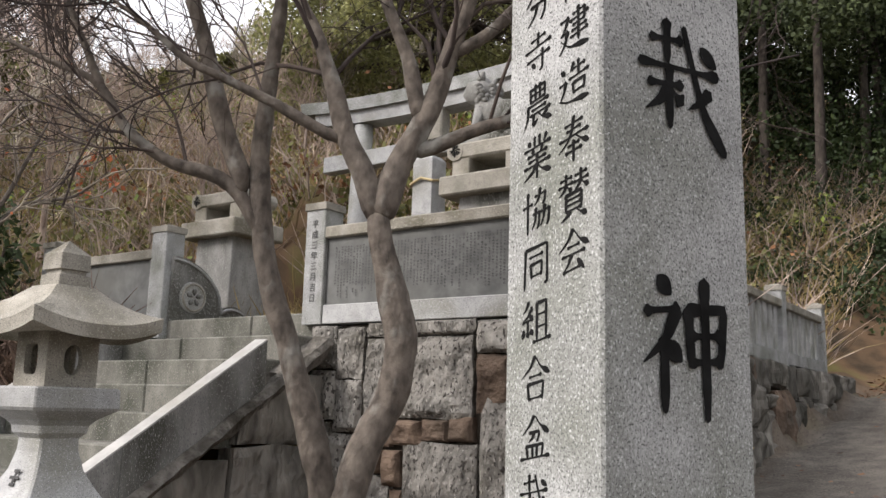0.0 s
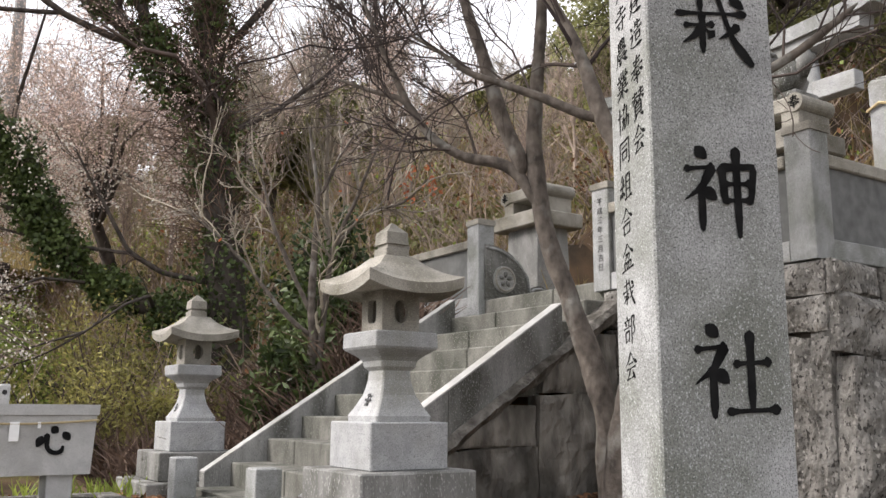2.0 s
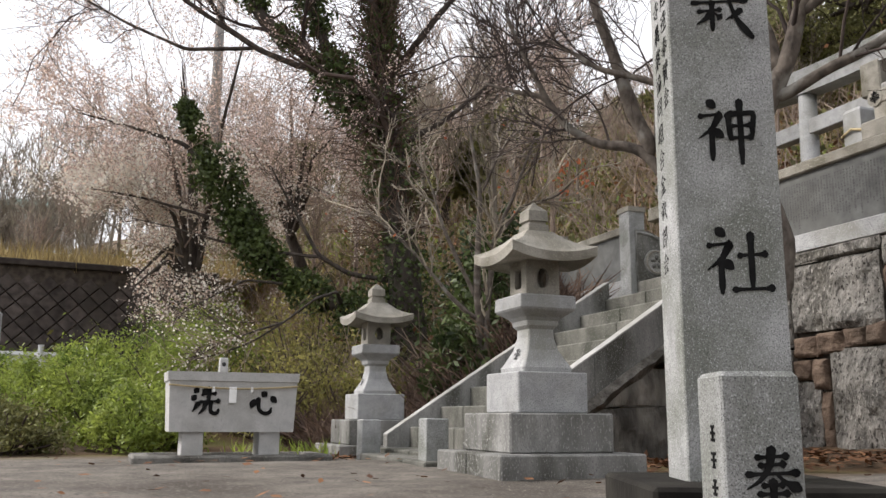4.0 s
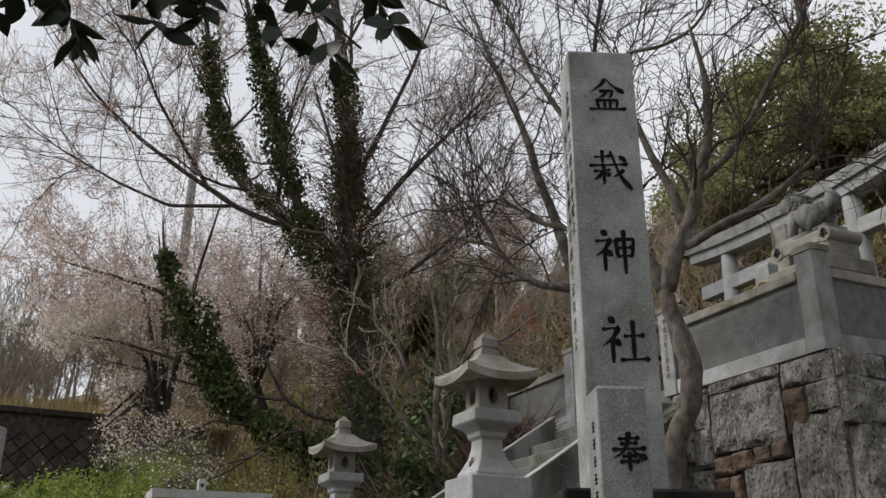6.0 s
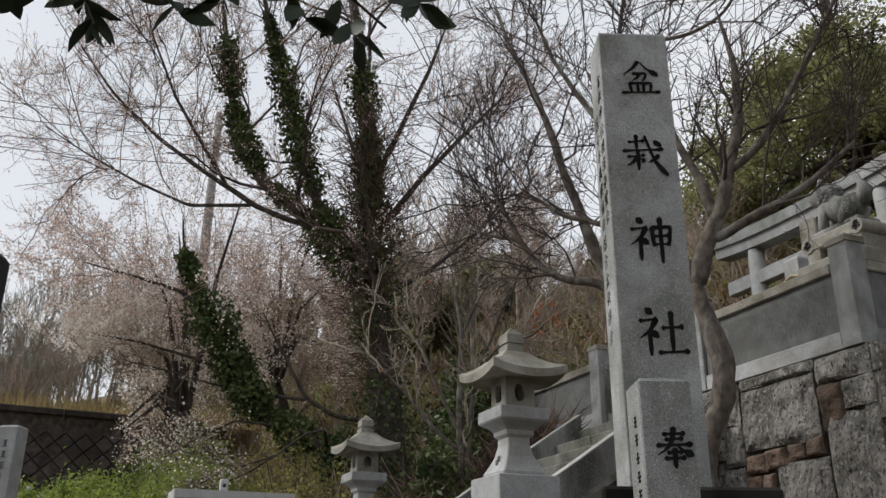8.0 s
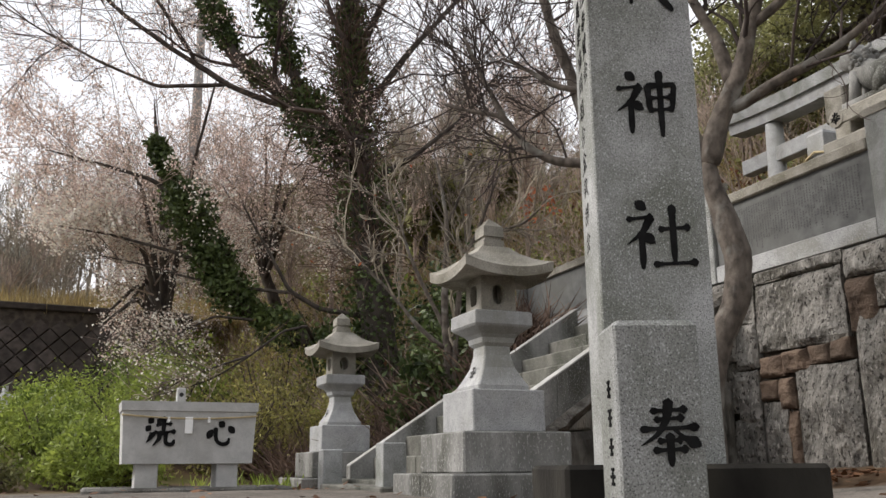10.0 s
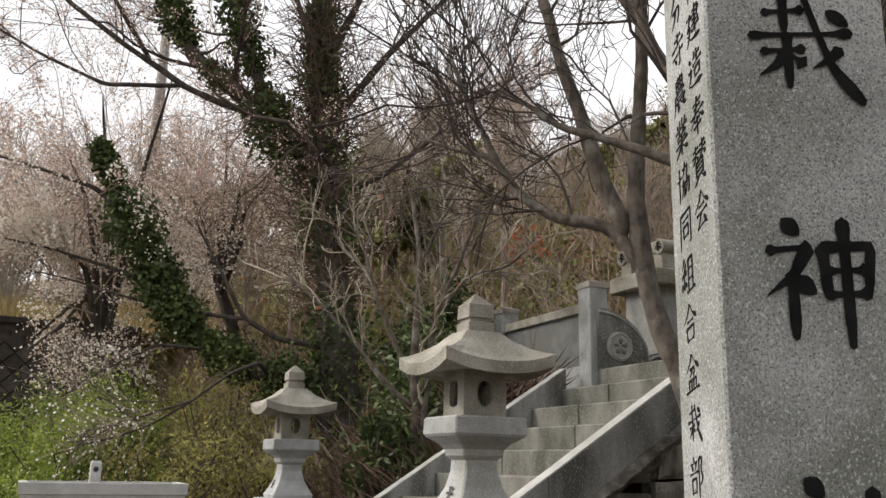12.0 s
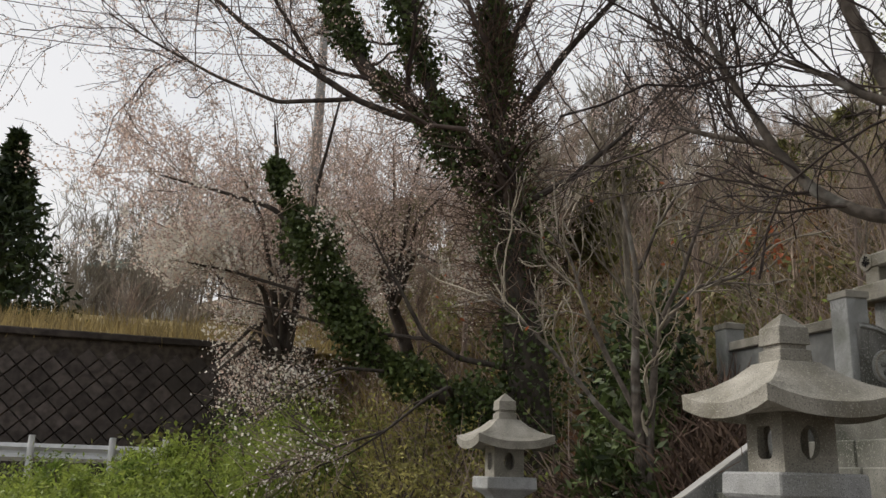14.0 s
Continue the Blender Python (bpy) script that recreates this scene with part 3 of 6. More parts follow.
def build_retaining_wall():
    root = thing("retaining_wall", "rough dry-laid wall of large grey and brown split stones", "retaining wall", site(0, 0, 0), kind="structure")
    part("backing", Geo().box(-5.0, -2.88, 5.30, 5.5, -0.2, 2.13, 0.01), GAP, root)
    part("side_backing", Geo().box(-3.1, -2.86, 5.4, 14.6, 0.0, 2.13, 0.01), GAP, root)
    front = [(-5.0, -4.72, 1.78, 2.12, 0), (-4.72, -4.44, 1.70, 2.1, 0), (-5.0, -4.72, 1.38, 1.77, 0), (-4.72, -4.44, 1.30, 1.69, 0), (-5.0, -4.75, 0.92, 1.36, 0), (-4.75, -4.46, 0.82, 1.28, 0),
             (-5.0, -4.46, 0.2, 0.86, 0), (-4.42, -3.42, 1.40, 2.02, 0), (-4.42, -3.42, 2.02, 2.13, 0), (-4.42, -4.16, 1.20, 1.38, 1), (-4.16, -3.86, 1.22, 1.40, 1), (-3.86, -3.62, 1.26, 1.41, 1),
             (-3.62, -3.42, 1.26, 1.44, 1), (-4.44, -4.24, 1.0, 1.18, 1), (-4.44, -4.16, 0.2, 0.99, 0), (-4.22, -4.05, 0.92, 1.18, 1), (-4.14, -4.03, 0.2, 0.9, 1), (-4.02, -3.38, 0.25, 1.25, 0),
             (-3.40, -2.78, 1.88, 2.12, 0), (-3.40, -3.12, 1.46, 1.87, 1), (-3.12, -2.78, 1.62, 1.87, 0), (-3.36, -2.76, 0.2, 1.6, 0)]
    seed = 1
    for u0, u1, z0, z1, brown in front:
        g = rough_stone(u1 - u0 - 0.004, z1 - z0 - 0.004, 0.14, seed, 11)
        part("stone", g, ROCK_BROWN if brown else ROCK, root, m=place((u0 + u1) / 2, 5.34, (z0 + z1) / 2))
        seed += 1
    # long side along the lane
    rng = random.Random(5)
    v = 5.25
    while v < 14.4:
        w = rng.uniform(0.36, 0.72)
        x, y = uv_to_xy(-2.6, v + w / 2)
        low, high = ground_at(x, y) - 0.12, 2.12
        cuts = [low]
        while high - cuts[-1] > 0.5 and len(cuts) < 3:
            cuts.append(cuts[-1] + (high - cuts[-1]) * rng.uniform(0.3, 0.72))
        cuts.append(high)
        for z0, z1 in zip(cuts, cuts[1:]):
            if z1 - z0 < 0.12:
                continue
            out = 0.10 * (2.1 - (z0 + z1) / 2)
            split = rng.random() < 0.3 and w > 0.5 and z1 - z0 < 0.7
            for k in range(2 if split else 1):
                ww = w / 2 if split else w
                g = rough_stone(ww - 0.012, z1 - z0 - 0.01, rng.uniform(0.12, 0.24) + out, seed, 10)
                tilt = Matrix.Rotation(radians(rng.uniform(-5, 7)), 4, "Y") @ Matrix.Rotation(radians(rng.uniform(-4, 4)), 4, "Z")
                part("stone", g, ROCK_BROWN if rng.random() > 0.92 else ROCK if v < 7.2 else ROCK_DARK, root, m=place(-2.86, v + ww * (k + 0.5), (z0 + z1) / 2, 90) @ tilt)
                seed += 1
        v += w
    # boulders under the stair rail
    for v0, v1, z0, z1, d in ((2.5, 3.3, 0.15, 0.48, 0.12), (3.3, 4.3, 0.15, 0.76, 0.15), (3.42, 4.3, 0.76, 1.1, 0.11), (4.3, 5.22, 0.15, 1.2, 0.17), (4.36, 5.22, 1.2, 1.72, 0.12)):
        g = rough_stone(v1 - v0 - 0.004, z1 - z0 - 0.004, d, seed, 16)
        part("stone", g, ROCK_DARK, root, m=place(-4.92, (v0 + v1) / 2, (z0 + z1) / 2, 90))
        seed += 1


build_retaining_wall()


# ---- basin ----
GRANITE_WHITE = mat("granite_white", (0.42, 0.415, 0.40), (0.54, 0.535, 0.515), 10, 0.8, 0.15, 160, (0.33, 0.32, 0.29), 2.6, (0.5, 0.75), (0.30, 0.30, 0.29), 200)
def build_basin():
    root = thing("water_basin", "pale stone water trough with two black characters on two legs", "water basin", site(-6.9, 0.71, 0.29))
    # local: front face towards +u
    def ring(z, f, a, back):
        return [(f, -a, z), (f, a, z), (back, a, z), (back, -a, z)]
    g = Geo().loft([ring(0.23, -0.015, 0.58, -0.50), ring(0.70, -0.002, 0.602, -0.527), ring(0.705, 0.014, 0.615, -0.54), ring(0.79, 0.016, 0.62, -0.545), ring(0.79, -0.07, 0.555, -0.46), ring(0.45, -0.08, 0.55, -0.45)])
    body = part("trough", g, GRANITE_WHITE, root)
    for y in (-0.36, 0.36):
        part("leg", Geo().box(-0.40, -0.06, y - 0.10, y + 0.10, 0.0, 0.235, 0.008), GRANITE_WHITE, root)
    part("water", Geo().box(-0.47, -0.06, -0.56, 0.56, 0.6, 0.68, 0.001), WATER, root, "still dark water")
    spout = part("spout", Geo().square_loft([(0.6, 0.045, 0.045), (0.94, 0.042, 0.042), (0.955, 0.034, 0.034)], 0.008), GRANITE_WHITE, root, "upright pale spout", m=place(-0.45, -0.06, 0))
    part("spout_mouth", Geo().tube([(0.03, 0, 0.89), (0.05, 0, 0.885)], [0.022, 0.02], 14), CARVED, spout, "dark round spout mouth")
    # straw rope with paper tassels across the front
    rope = []
    for i in range(17):
        t = i / 16
        rope.append((0.022, -0.61 + 1.22 * t, 0.665 - 0.03 * math.sin(math.pi * t)))
    part("rope", Geo().tube(rope, 0.009, 6), STRAW, root, "thin straw rope")
    for y, w in ((-0.02, 0.035), (0.16, 0.012), (-0.2, 0.012)):
        part("tassel", Geo().box(0.02, 0.03, y - w, y + w, 0.50 if w > 0.02 else 0.6, 0.65, 0.002), PAPER, root, "white paper tassel")
    slab = thing("basin_slab", "low mossy concrete slab under the water trough", "slab", site(-6.75, 0.73, 0.2))
    for a, b, c, d in ((-0.16, 0.02, -0.92, 0.92), (-0.86, -0.70, -0.92, 0.92), (-0.698, -0.162, -0.92, -0.74), (-0.698, -0.162, 0.74, 0.92)):
        part("slab_stone", Geo().box(a, b, c, d, -0.1, 0.11, 0.02), SLAB, slab)
    part("slab_floor", Geo().box(-0.70, -0.16, -0.74, 0.74, -0.1, 0.088, 0.01), STONE_DARK, slab)
    return root


SLAB = mat("slab_concrete", (0.11, 0.105, 0.095), (0.235, 0.225, 0.2), 6, 0.95, 0.6, 50, (0.05, 0.047, 0.04), 3, (0.46, 0.66), (0.06, 0.06, 0.055), 120)
WATER = mat("water", (0.02, 0.025, 0.02), (0.03, 0.035, 0.03), 3, 0.05, 0.0, vary=0, spec=0.5)
STRAW = mat("straw", (0.38, 0.30, 0.16), (0.55, 0.45, 0.27), 60, 0.9, 0.3, 120)
PAPER = mat("paper", (0.75, 0.75, 0.73), (0.85, 0.85, 0.83), 20, 0.9, 0.1, 60)
basin = build_basin()


# ---- torii on the terrace ----
def build_torii():
    root = thing("torii", "pale granite shrine gate with two round legs and curved double lintel", "torii", site(-6.24, 8.6, 2.14))
    L = 1.22
    for s in (-1, 1):
        part("leg", Geo().tube([(s * (L + 0.10), 0, 0), (s * L, 0, 3.05)], [0.15, 0.125], 16), GRANITE_PALE, root, smooth=True)
    def curved(z0, z1, half, d, rise, up):
        n = 12
        rings = []
        for i in range(n + 1):
            t = -1 + 2 * i / n
            lift = rise * abs(t) ** 2.4
            x = half * t
            xa = x * 1.0
            rings.append([(xa, -d, z0 + lift), (xa, d, z0 + lift), (xa + up * t, d, z1 + lift), (xa + up * t, -d, z1 + lift)])
        return Geo().loft(rings)
    part("lower_lintel", curved(3.03, 3.20, 1.98, 0.14, 0.10, 0.02), GRANITE_PALE, root)
    part("top_lintel", curved(3.20, 3.37, 2.2, 0.19, 0.12, 0.05), GRANITE, root)
    part("tie_beam", Geo().box(-1.85, 1.85, -0.09, 0.09, 2.46, 2.68, 0.01), GRANITE_PALE, root)
    part("plaque", Geo().box(-0.16, 0.16, -0.15, 0.05, 2.62, 3.08, 0.02), GRANITE_WORN, root)


build_torii()


# ---- plants: tools ----
TWIG = mat("twig_brown", (0.23, 0.175, 0.152), (0.42, 0.335, 0.295), 5, 0.95, 0.0, vary=0, island=0.35)
TWIG_PALE = mat("twig_pale", (0.19, 0.165, 0.14), (0.34, 0.30, 0.255), 5, 0.95, 0.0, vary=0, island=0.3)
TWIG_MAPLE = mat("twig_maple", (0.21, 0.18, 0.15), (0.38, 0.335, 0.285), 5, 0.95, 0.0, vary=0, island=0.3)
RED_LEAF = mat("leaf_red", (0.30, 0.075, 0.035), (0.52, 0.19, 0.10), 3, 0.8, 0.0, vary=0, island=0.35, translucent=0.3)
TWIG_DARK = mat("twig_dark", (0.06, 0.045, 0.042), (0.12, 0.09, 0.082), 5, 0.95, 0.0, vary=0, island=0.3)
TWIG_BLACK = mat("twig_black", (0.035, 0.027, 0.026), (0.085, 0.066, 0.06), 5, 0.95, 0.0, vary=0, island=0.3)
BUD = mat("bud_pink", (0.58, 0.44, 0.41), (0.80, 0.66, 0.62), 3, 0.9, 0.0, vary=0, island=0.35, translucent=0.3)
BLOSSOM = mat("blossom_white", (0.70, 0.66, 0.60), (0.85, 0.81, 0.76), 3, 0.9, 0.0, vary=0, island=0.15, translucent=0.3)
IVY = mat("leaf_ivy", (0.04, 0.062, 0.022), (0.11, 0.145, 0.05), 2.2, 0.5, 0.0, vary=0, island=0.5, translucent=0.15)
LEAF_FRESH = mat("leaf_fresh", (0.115, 0.17, 0.034), (0.32, 0.375, 0.09), 1.6, 0.6, 0.0, vary=0, island=0.45, translucent=0.4)
LEAF_OLIVE = mat("leaf_olive", (0.095, 0.10, 0.038), (0.215, 0.205, 0.085), 1.2, 0.7, 0.0, vary=0, island=0.45, translucent=0.2)
LEAF_YELLOW = mat("leaf_yellow", (0.17, 0.165, 0.055), (0.38, 0.34, 0.13), 1.4, 0.7, 0.0, vary=0, island=0.45, translucent=0.35)
LEAF_DARK = mat("leaf_dark", (0.014, 0.026, 0.010), (0.045, 0.065, 0.022), 1.0, 0.6, 0.0, vary=0, island=0.5, translucent=0.1)
LEAF_GLOSSY = mat("leaf_glossy", (0.010, 0.020, 0.008), (0.024, 0.038, 0.014), 6, 0.5, 0.1, 40, vary=0, island=0.3)
STRAWGRASS = mat("dry_grass", (0.18, 0.135, 0.065), (0.38, 0.30, 0.15), 1.2, 0.9, 0.0, vary=0, island=0.4, translucent=0.2)
CREEPER = mat("creeper_brown", (0.075, 0.05, 0.04), (0.19, 0.13, 0.105), 5, 0.95, 0.0, vary=0, island=0.35)
LEAF_WOOD = mat("leaf_wood", (0.028, 0.04, 0.018), (0.085, 0.105, 0.05), 1.2, 0.7, 0.0, vary=0, island=0.5, translucent=0.2)
LEAF_DOME = mat("leaf_dome", (0.14, 0.148, 0.068), (0.31, 0.31, 0.15), 1.2, 0.6, 0.0, vary=0, island=0.45, translucent=0.4)
LITTER = mat("dead_leaf", (0.10, 0.045, 0.025), (0.24, 0.12, 0.065), 3, 0.9, 0.0, vary=0, island=0.5)


def quad_mesh(name, verts, quads, material):
    me = bpy.data.meshes.new(name)
    verts = np.ascontiguousarray(np.asarray(verts, np.float32).reshape(-1, 3) * K)
    quads = np.ascontiguousarray(np.asarray(quads, np.int32).reshape(-1, 4))
    me.vertices.add(len(verts))
    me.vertices.foreach_set("co", verts.ravel())
    me.loops.add(quads.size)
    me.loops.foreach_set("vertex_index", quads.ravel())
    me.polygons.add(len(quads))
    me.polygons.foreach_set("loop_start", np.arange(0, quads.size, 4, dtype=np.int32))
    me.update(calc_edges=True)
    me.materials.append(material)
    return me


def unit(a):
    return a / (np.linalg.norm(a, axis=-1, keepdims=True) + 1e-9)


def tubes(P, R, sides):
    """Many branches of equally many points at once: verts and quads."""
    d = unit(np.gradient(P, axis=1))
    ref = np.where(np.abs(d[:, :1, 2:3]) < 0.8, np.array([0.1, 0.15, 0.98]), np.array([0.97, 0.2, 0.1]))
    x = unit(np.cross(d, np.broadcast_to(ref, d.shape)))
    y = np.cross(d, x)
    a = np.arange(sides) * 2 * np.pi / sides
    V = P[:, :, None, :] + R[:, :, None, None] * (np.cos(a)[:, None] * x[:, :, None, :] + np.sin(a)[:, None] * y[:, :, None, :])
    N, m = P.shape[:2]
    i, j, s = np.meshgrid(np.arange(N), np.arange(m - 1), np.arange(sides), indexing="ij")
    b = (i * m + j) * sides
    s2 = (s + 1) % sides
    Q = np.stack([b + s, b + s2, b + sides + s2, b + sides + s], -1)
    return V.reshape(-1, 3), Q.reshape(-1, 4)


class Cloud:
    """Gathers verts and quads of one mesh."""
    def __init__(self):
        self.v, self.q, self.n = [], [], 0

    def add(self, v, q):
        v = np.asarray(v).reshape(-1, 3)
        self.v.append(v)
        self.q.append(np.asarray(q).reshape(-1, 4) + self.n)
        self.n += len(v)
        return self

    def data(self):
        return np.concatenate(self.v), np.concatenate(self.q)

    def mesh(self, name, material):
        return quad_mesh(name, *self.data(), material)


def resample(pts, m):
    pts = np.asarray(pts, float)
    s = np.concatenate([[0], np.cumsum(np.linalg.norm(np.diff(pts, axis=0), axis=1))])
    t = np.linspace(0, s[-1], m)
    # soften the corners of the guide
    out = np.stack([np.interp(t, s, pts[:, a]) for a in range(3)], -1)
    for _ in range(2):
        out[1:-1] = 0.25 * out[:-2] + 0.5 * out[1:-1] + 0.25 * out[2:]
    return out


def sprout(rng, P, R, count, length, angle=0.9, up=0.25, wiggle=0.22, ratio=0.6, span=(0.25, 1.0), m=6, tip=0.25):
    """count children on each branch of P."""
    N, mm = P.shape[:2]
    t = rng.uniform(span[0], span[1], (N, count)) * (mm - 1)
    i = np.clip(t.astype(int), 0, mm - 2)
    f = (t - i)[..., None]
    n = np.arange(N)[:, None]
    start = P[n, i] * (1 - f) + P[n, i + 1] * f
    r = (R[n, i] * (1 - f[..., 0]) + R[n, i + 1] * f[..., 0]) * ratio
    d = unit(P[n, i + 1] - P[n, i])
    side = unit(rng.normal(size=d.shape))
    side = unit(side - d * np.sum(side * d, -1, keepdims=True))
    a = angle * rng.uniform(0.6, 1.3, d.shape[:2])[..., None]
    d = unit(np.cos(a) * d + np.sin(a) * side + np.array([0, 0, up]))
    start, d, r = start.reshape(-1, 3), d.reshape(-1, 3), r.ravel()
    L = length * rng.uniform(0.45, 1.25, len(start)) * np.repeat(np.linalg.norm(P[:, -1] - P[:, 0], axis=1) ** 0.0, count)
    pts = [start]
    for k in range(m - 1):
        d = unit(d + wiggle * rng.normal(size=d.shape) + np.array([0, 0, up * 0.25]))
        pts.append(pts[-1] + d * (L / (m - 1))[:, None])
    C = np.stack(pts, 1)
    RR = r[:, None] * np.linspace(1, tip, m)[None, :]
    return C, RR


def leaf_quads(rng, centres, size, aspect=0.5, flat=0.0, down=0.0, axis=None):
    """Pointed four-cornered leaves at the centres, in random attitudes."""
    n = len(centres)
    d = unit(rng.normal(size=(n, 3)) * np.array([1, 1, 1 - flat]) - np.array([0, 0, down])) if axis is None else unit(axis)
    s = unit(np.cross(d, rng.normal(size=(n, 3)) * (1 - 0.8 * flat) + np.array([0, 0, flat * 2])))
    L = (size * rng.uniform(0.6, 1.3, n))[:, None]
    w = L * aspect * 0.5
    v = np.stack([centres, centres + d * L * 0.45 + s * w, centres + d * L, centres + d * L * 0.45 - s * w], 1)
    return v.reshape(-1, 3), np.arange(4 * n).reshape(-1, 4)


def along(rng, P, count, spread=0.0, span=(0.0, 1.0)):
    N, m = P.shape[:2]
    b = rng.integers(0, N, count)
    t = rng.uniform(span[0], span[1], count) * (m - 1)
    i = np.clip(t.astype(int), 0, m - 2)
    f = (t - i)[:, None]
    return P[b, i] * (1 - f) + P[b, i + 1] * f + rng.normal(size=(count, 3)) * spread


def limb_mesh(p, r0, r1, sides, seed, foot):
    """A limb with an uneven, knotty girth, round ends and a flared foot."""
    n = max(14, min(60, int(14 * np.linalg.norm(np.diff(p, axis=0), axis=1).sum())))
    c = resample(p, n)
    t = np.linspace(0, 1, n)
    r = r0 + (r1 - r0) * t
    r = r * np.sqrt(np.clip((1.004 - t) / 0.05, 0.02, 1)) * (1 + 0.55 * np.exp(-t * n / 3.5) if foot else np.sqrt(np.clip((t + 0.012) / 0.05, 0.2, 1)))
    r = r * np.array([1 + 0.16 * noise.noise(Vector(q) * 2.6 + Vector((seed, 0, 0))) + 0.09 * noise.noise(Vector(q) * 9 + Vector((0, seed, 0))) for q in c])
    c[1:-1] += np.array([[noise.noise(Vector(q) * 4 + Vector((k * 7.7, seed, 3))) for k in range(3)] for q in c[1:-1]]) * 0.16 * r[1:-1, None]
    return Geo().tube(c, r, sides)


def branch_parts(root, guides, rng, bark, twig, plan, sides=12, m=12, bare_stem=True, keep=None, stem_drawn=False):
    """guides: (points, r0, r1) for trunk and limbs; plan: (count, length, angle, up, ratio, least radius) for each finer order. Returns the finest branches."""
    joined = []
    for k, (p, a, b) in enumerate(guides):
        p = np.array(p, float)
        if k:
            # each limb grows out of the nearest wood of an earlier one
            wood = np.concatenate([resample(q, 30) for q, _, _ in joined])
            near = wood[np.argmin(np.linalg.norm(wood - p[0], axis=1))]
            if np.linalg.norm(near - p[0]) > 0.02:
                p = np.concatenate([near[None], p])
        joined.append((p, a, b))
    guides = joined
    P = np.stack([resample(p, m) for p, _, _ in guides])
    P[:, 1:-1] += rng.normal(size=P[:, 1:-1].shape) * 0.012
    R = np.stack([np.linspace(a, b, m) for _, a, b in guides])
    for k, (p, a, b) in enumerate(guides):
        if k == 0 and stem_drawn:
            continue
        part("trunk" if k == 0 else "limb", limb_mesh(p, a, b, sides, k + 0.37, k == 0), bark, root, smooth=True)
    c = Cloud()
    cur, rad = (P[1:], R[1:]) if bare_stem and len(P) > 1 else (P, R)
    last = None
    for n_, (count, length, angle, up, ratio, least) in enumerate(plan):
        cur, rad = sprout(rng, cur, rad, count, length, angle, up, 0.2 if n_ else 0.25, ratio, (0.3, 1.0) if n_ == 0 else (0.15, 1.0), 6 if n_ < 2 else 5)
        rad = np.maximum(rad, least)
        if keep is not None:
            ok = keep(cur[:, -1])
            cur, rad = cur[ok], rad[ok]
        c.add(*tubes(cur, rad, 5 if n_ == 0 else 3))
        last = cur
    part("twig_growth", c.mesh("twig_growth", twig), twig, root, kind="stuff")
    return last


# ---- the two grey-barked trees before the wall ----
def build_grey_tree(name_guides, seed, at, label, plan):
    gz = ground_at(at[0], at[1])
    root = thing("bare_tree", label, "tree", None, "grey-barked trees by the wall")
    rng = np.random.default_rng(seed)
    guides = [([(at[0], at[1], gz - 0.1)] + p if first else p, a, b) for p, a, b, first in name_guides]
    return branch_parts(root, guides, rng, BARK, TWIG_BLACK, plan)


TREE_A = [
    ([(-0.5, 4.85, 0.9), (-0.39, 4.86, 1.31), (-0.24, 4.87, 1.58), (-0.22, 4.87, 1.86), (-0.3, 4.87, 2.18), (-0.36, 4.86, 2.4), (-0.38, 4.86, 2.62)], 0.106, 0.078, True),
    ([(-0.37, 4.86, 2.5), (-0.48, 4.85, 2.82), (-0.59, 4.84, 3.01), (-0.67, 4.84, 3.31), (-0.76, 4.83, 3.59), (-0.95, 4.9, 3.96), (-1.1, 5.0, 4.5), (-1.3, 5.0, 5.1)], 0.07, 0.012, False),
    ([(-0.58, 4.84, 2.96), (-0.95, 4.81, 3.16), (-1.27, 4.78, 3.31), (-1.5, 4.76, 3.4), (-1.71, 4.74, 3.59), (-1.94, 4.72, 3.75)], 0.038, 0.012, False),
    ([(-0.37, 4.86, 2.5), (-0.29, 4.87, 2.83), (-0.18, 4.88, 3.04), (-0.08, 4.89, 3.25), (0.01, 4.89, 3.57), (0.14, 4.91, 3.97), (0.16, 4.95, 4.6), (0.05, 5.0, 5.3)], 0.085, 0.012, False),
    ([(-0.15, 4.88, 3.1), (-0.24, 4.87, 3.51), (-0.39, 4.86, 3.86), (-0.55, 4.9, 4.4), (-0.6, 4.95, 5.0)], 0.055, 0.01, False),
    ([(-0.15, 4.88, 2.93), (0.13, 4.9, 3.08), (0.36, 4.92, 3.15), (0.69, 4.95, 3.33), (1.03, 4.98, 3.6)], 0.05, 0.018, False),
    ([(0.01, 4.89, 3.55), (0.21, 4.91, 3.65), (0.38, 4.93, 3.85), (0.73, 4.95, 4.39), (1.09, 4.95, 5.0), (1.26, 4.95, 5.5)], 0.04, 0.012, False),
]
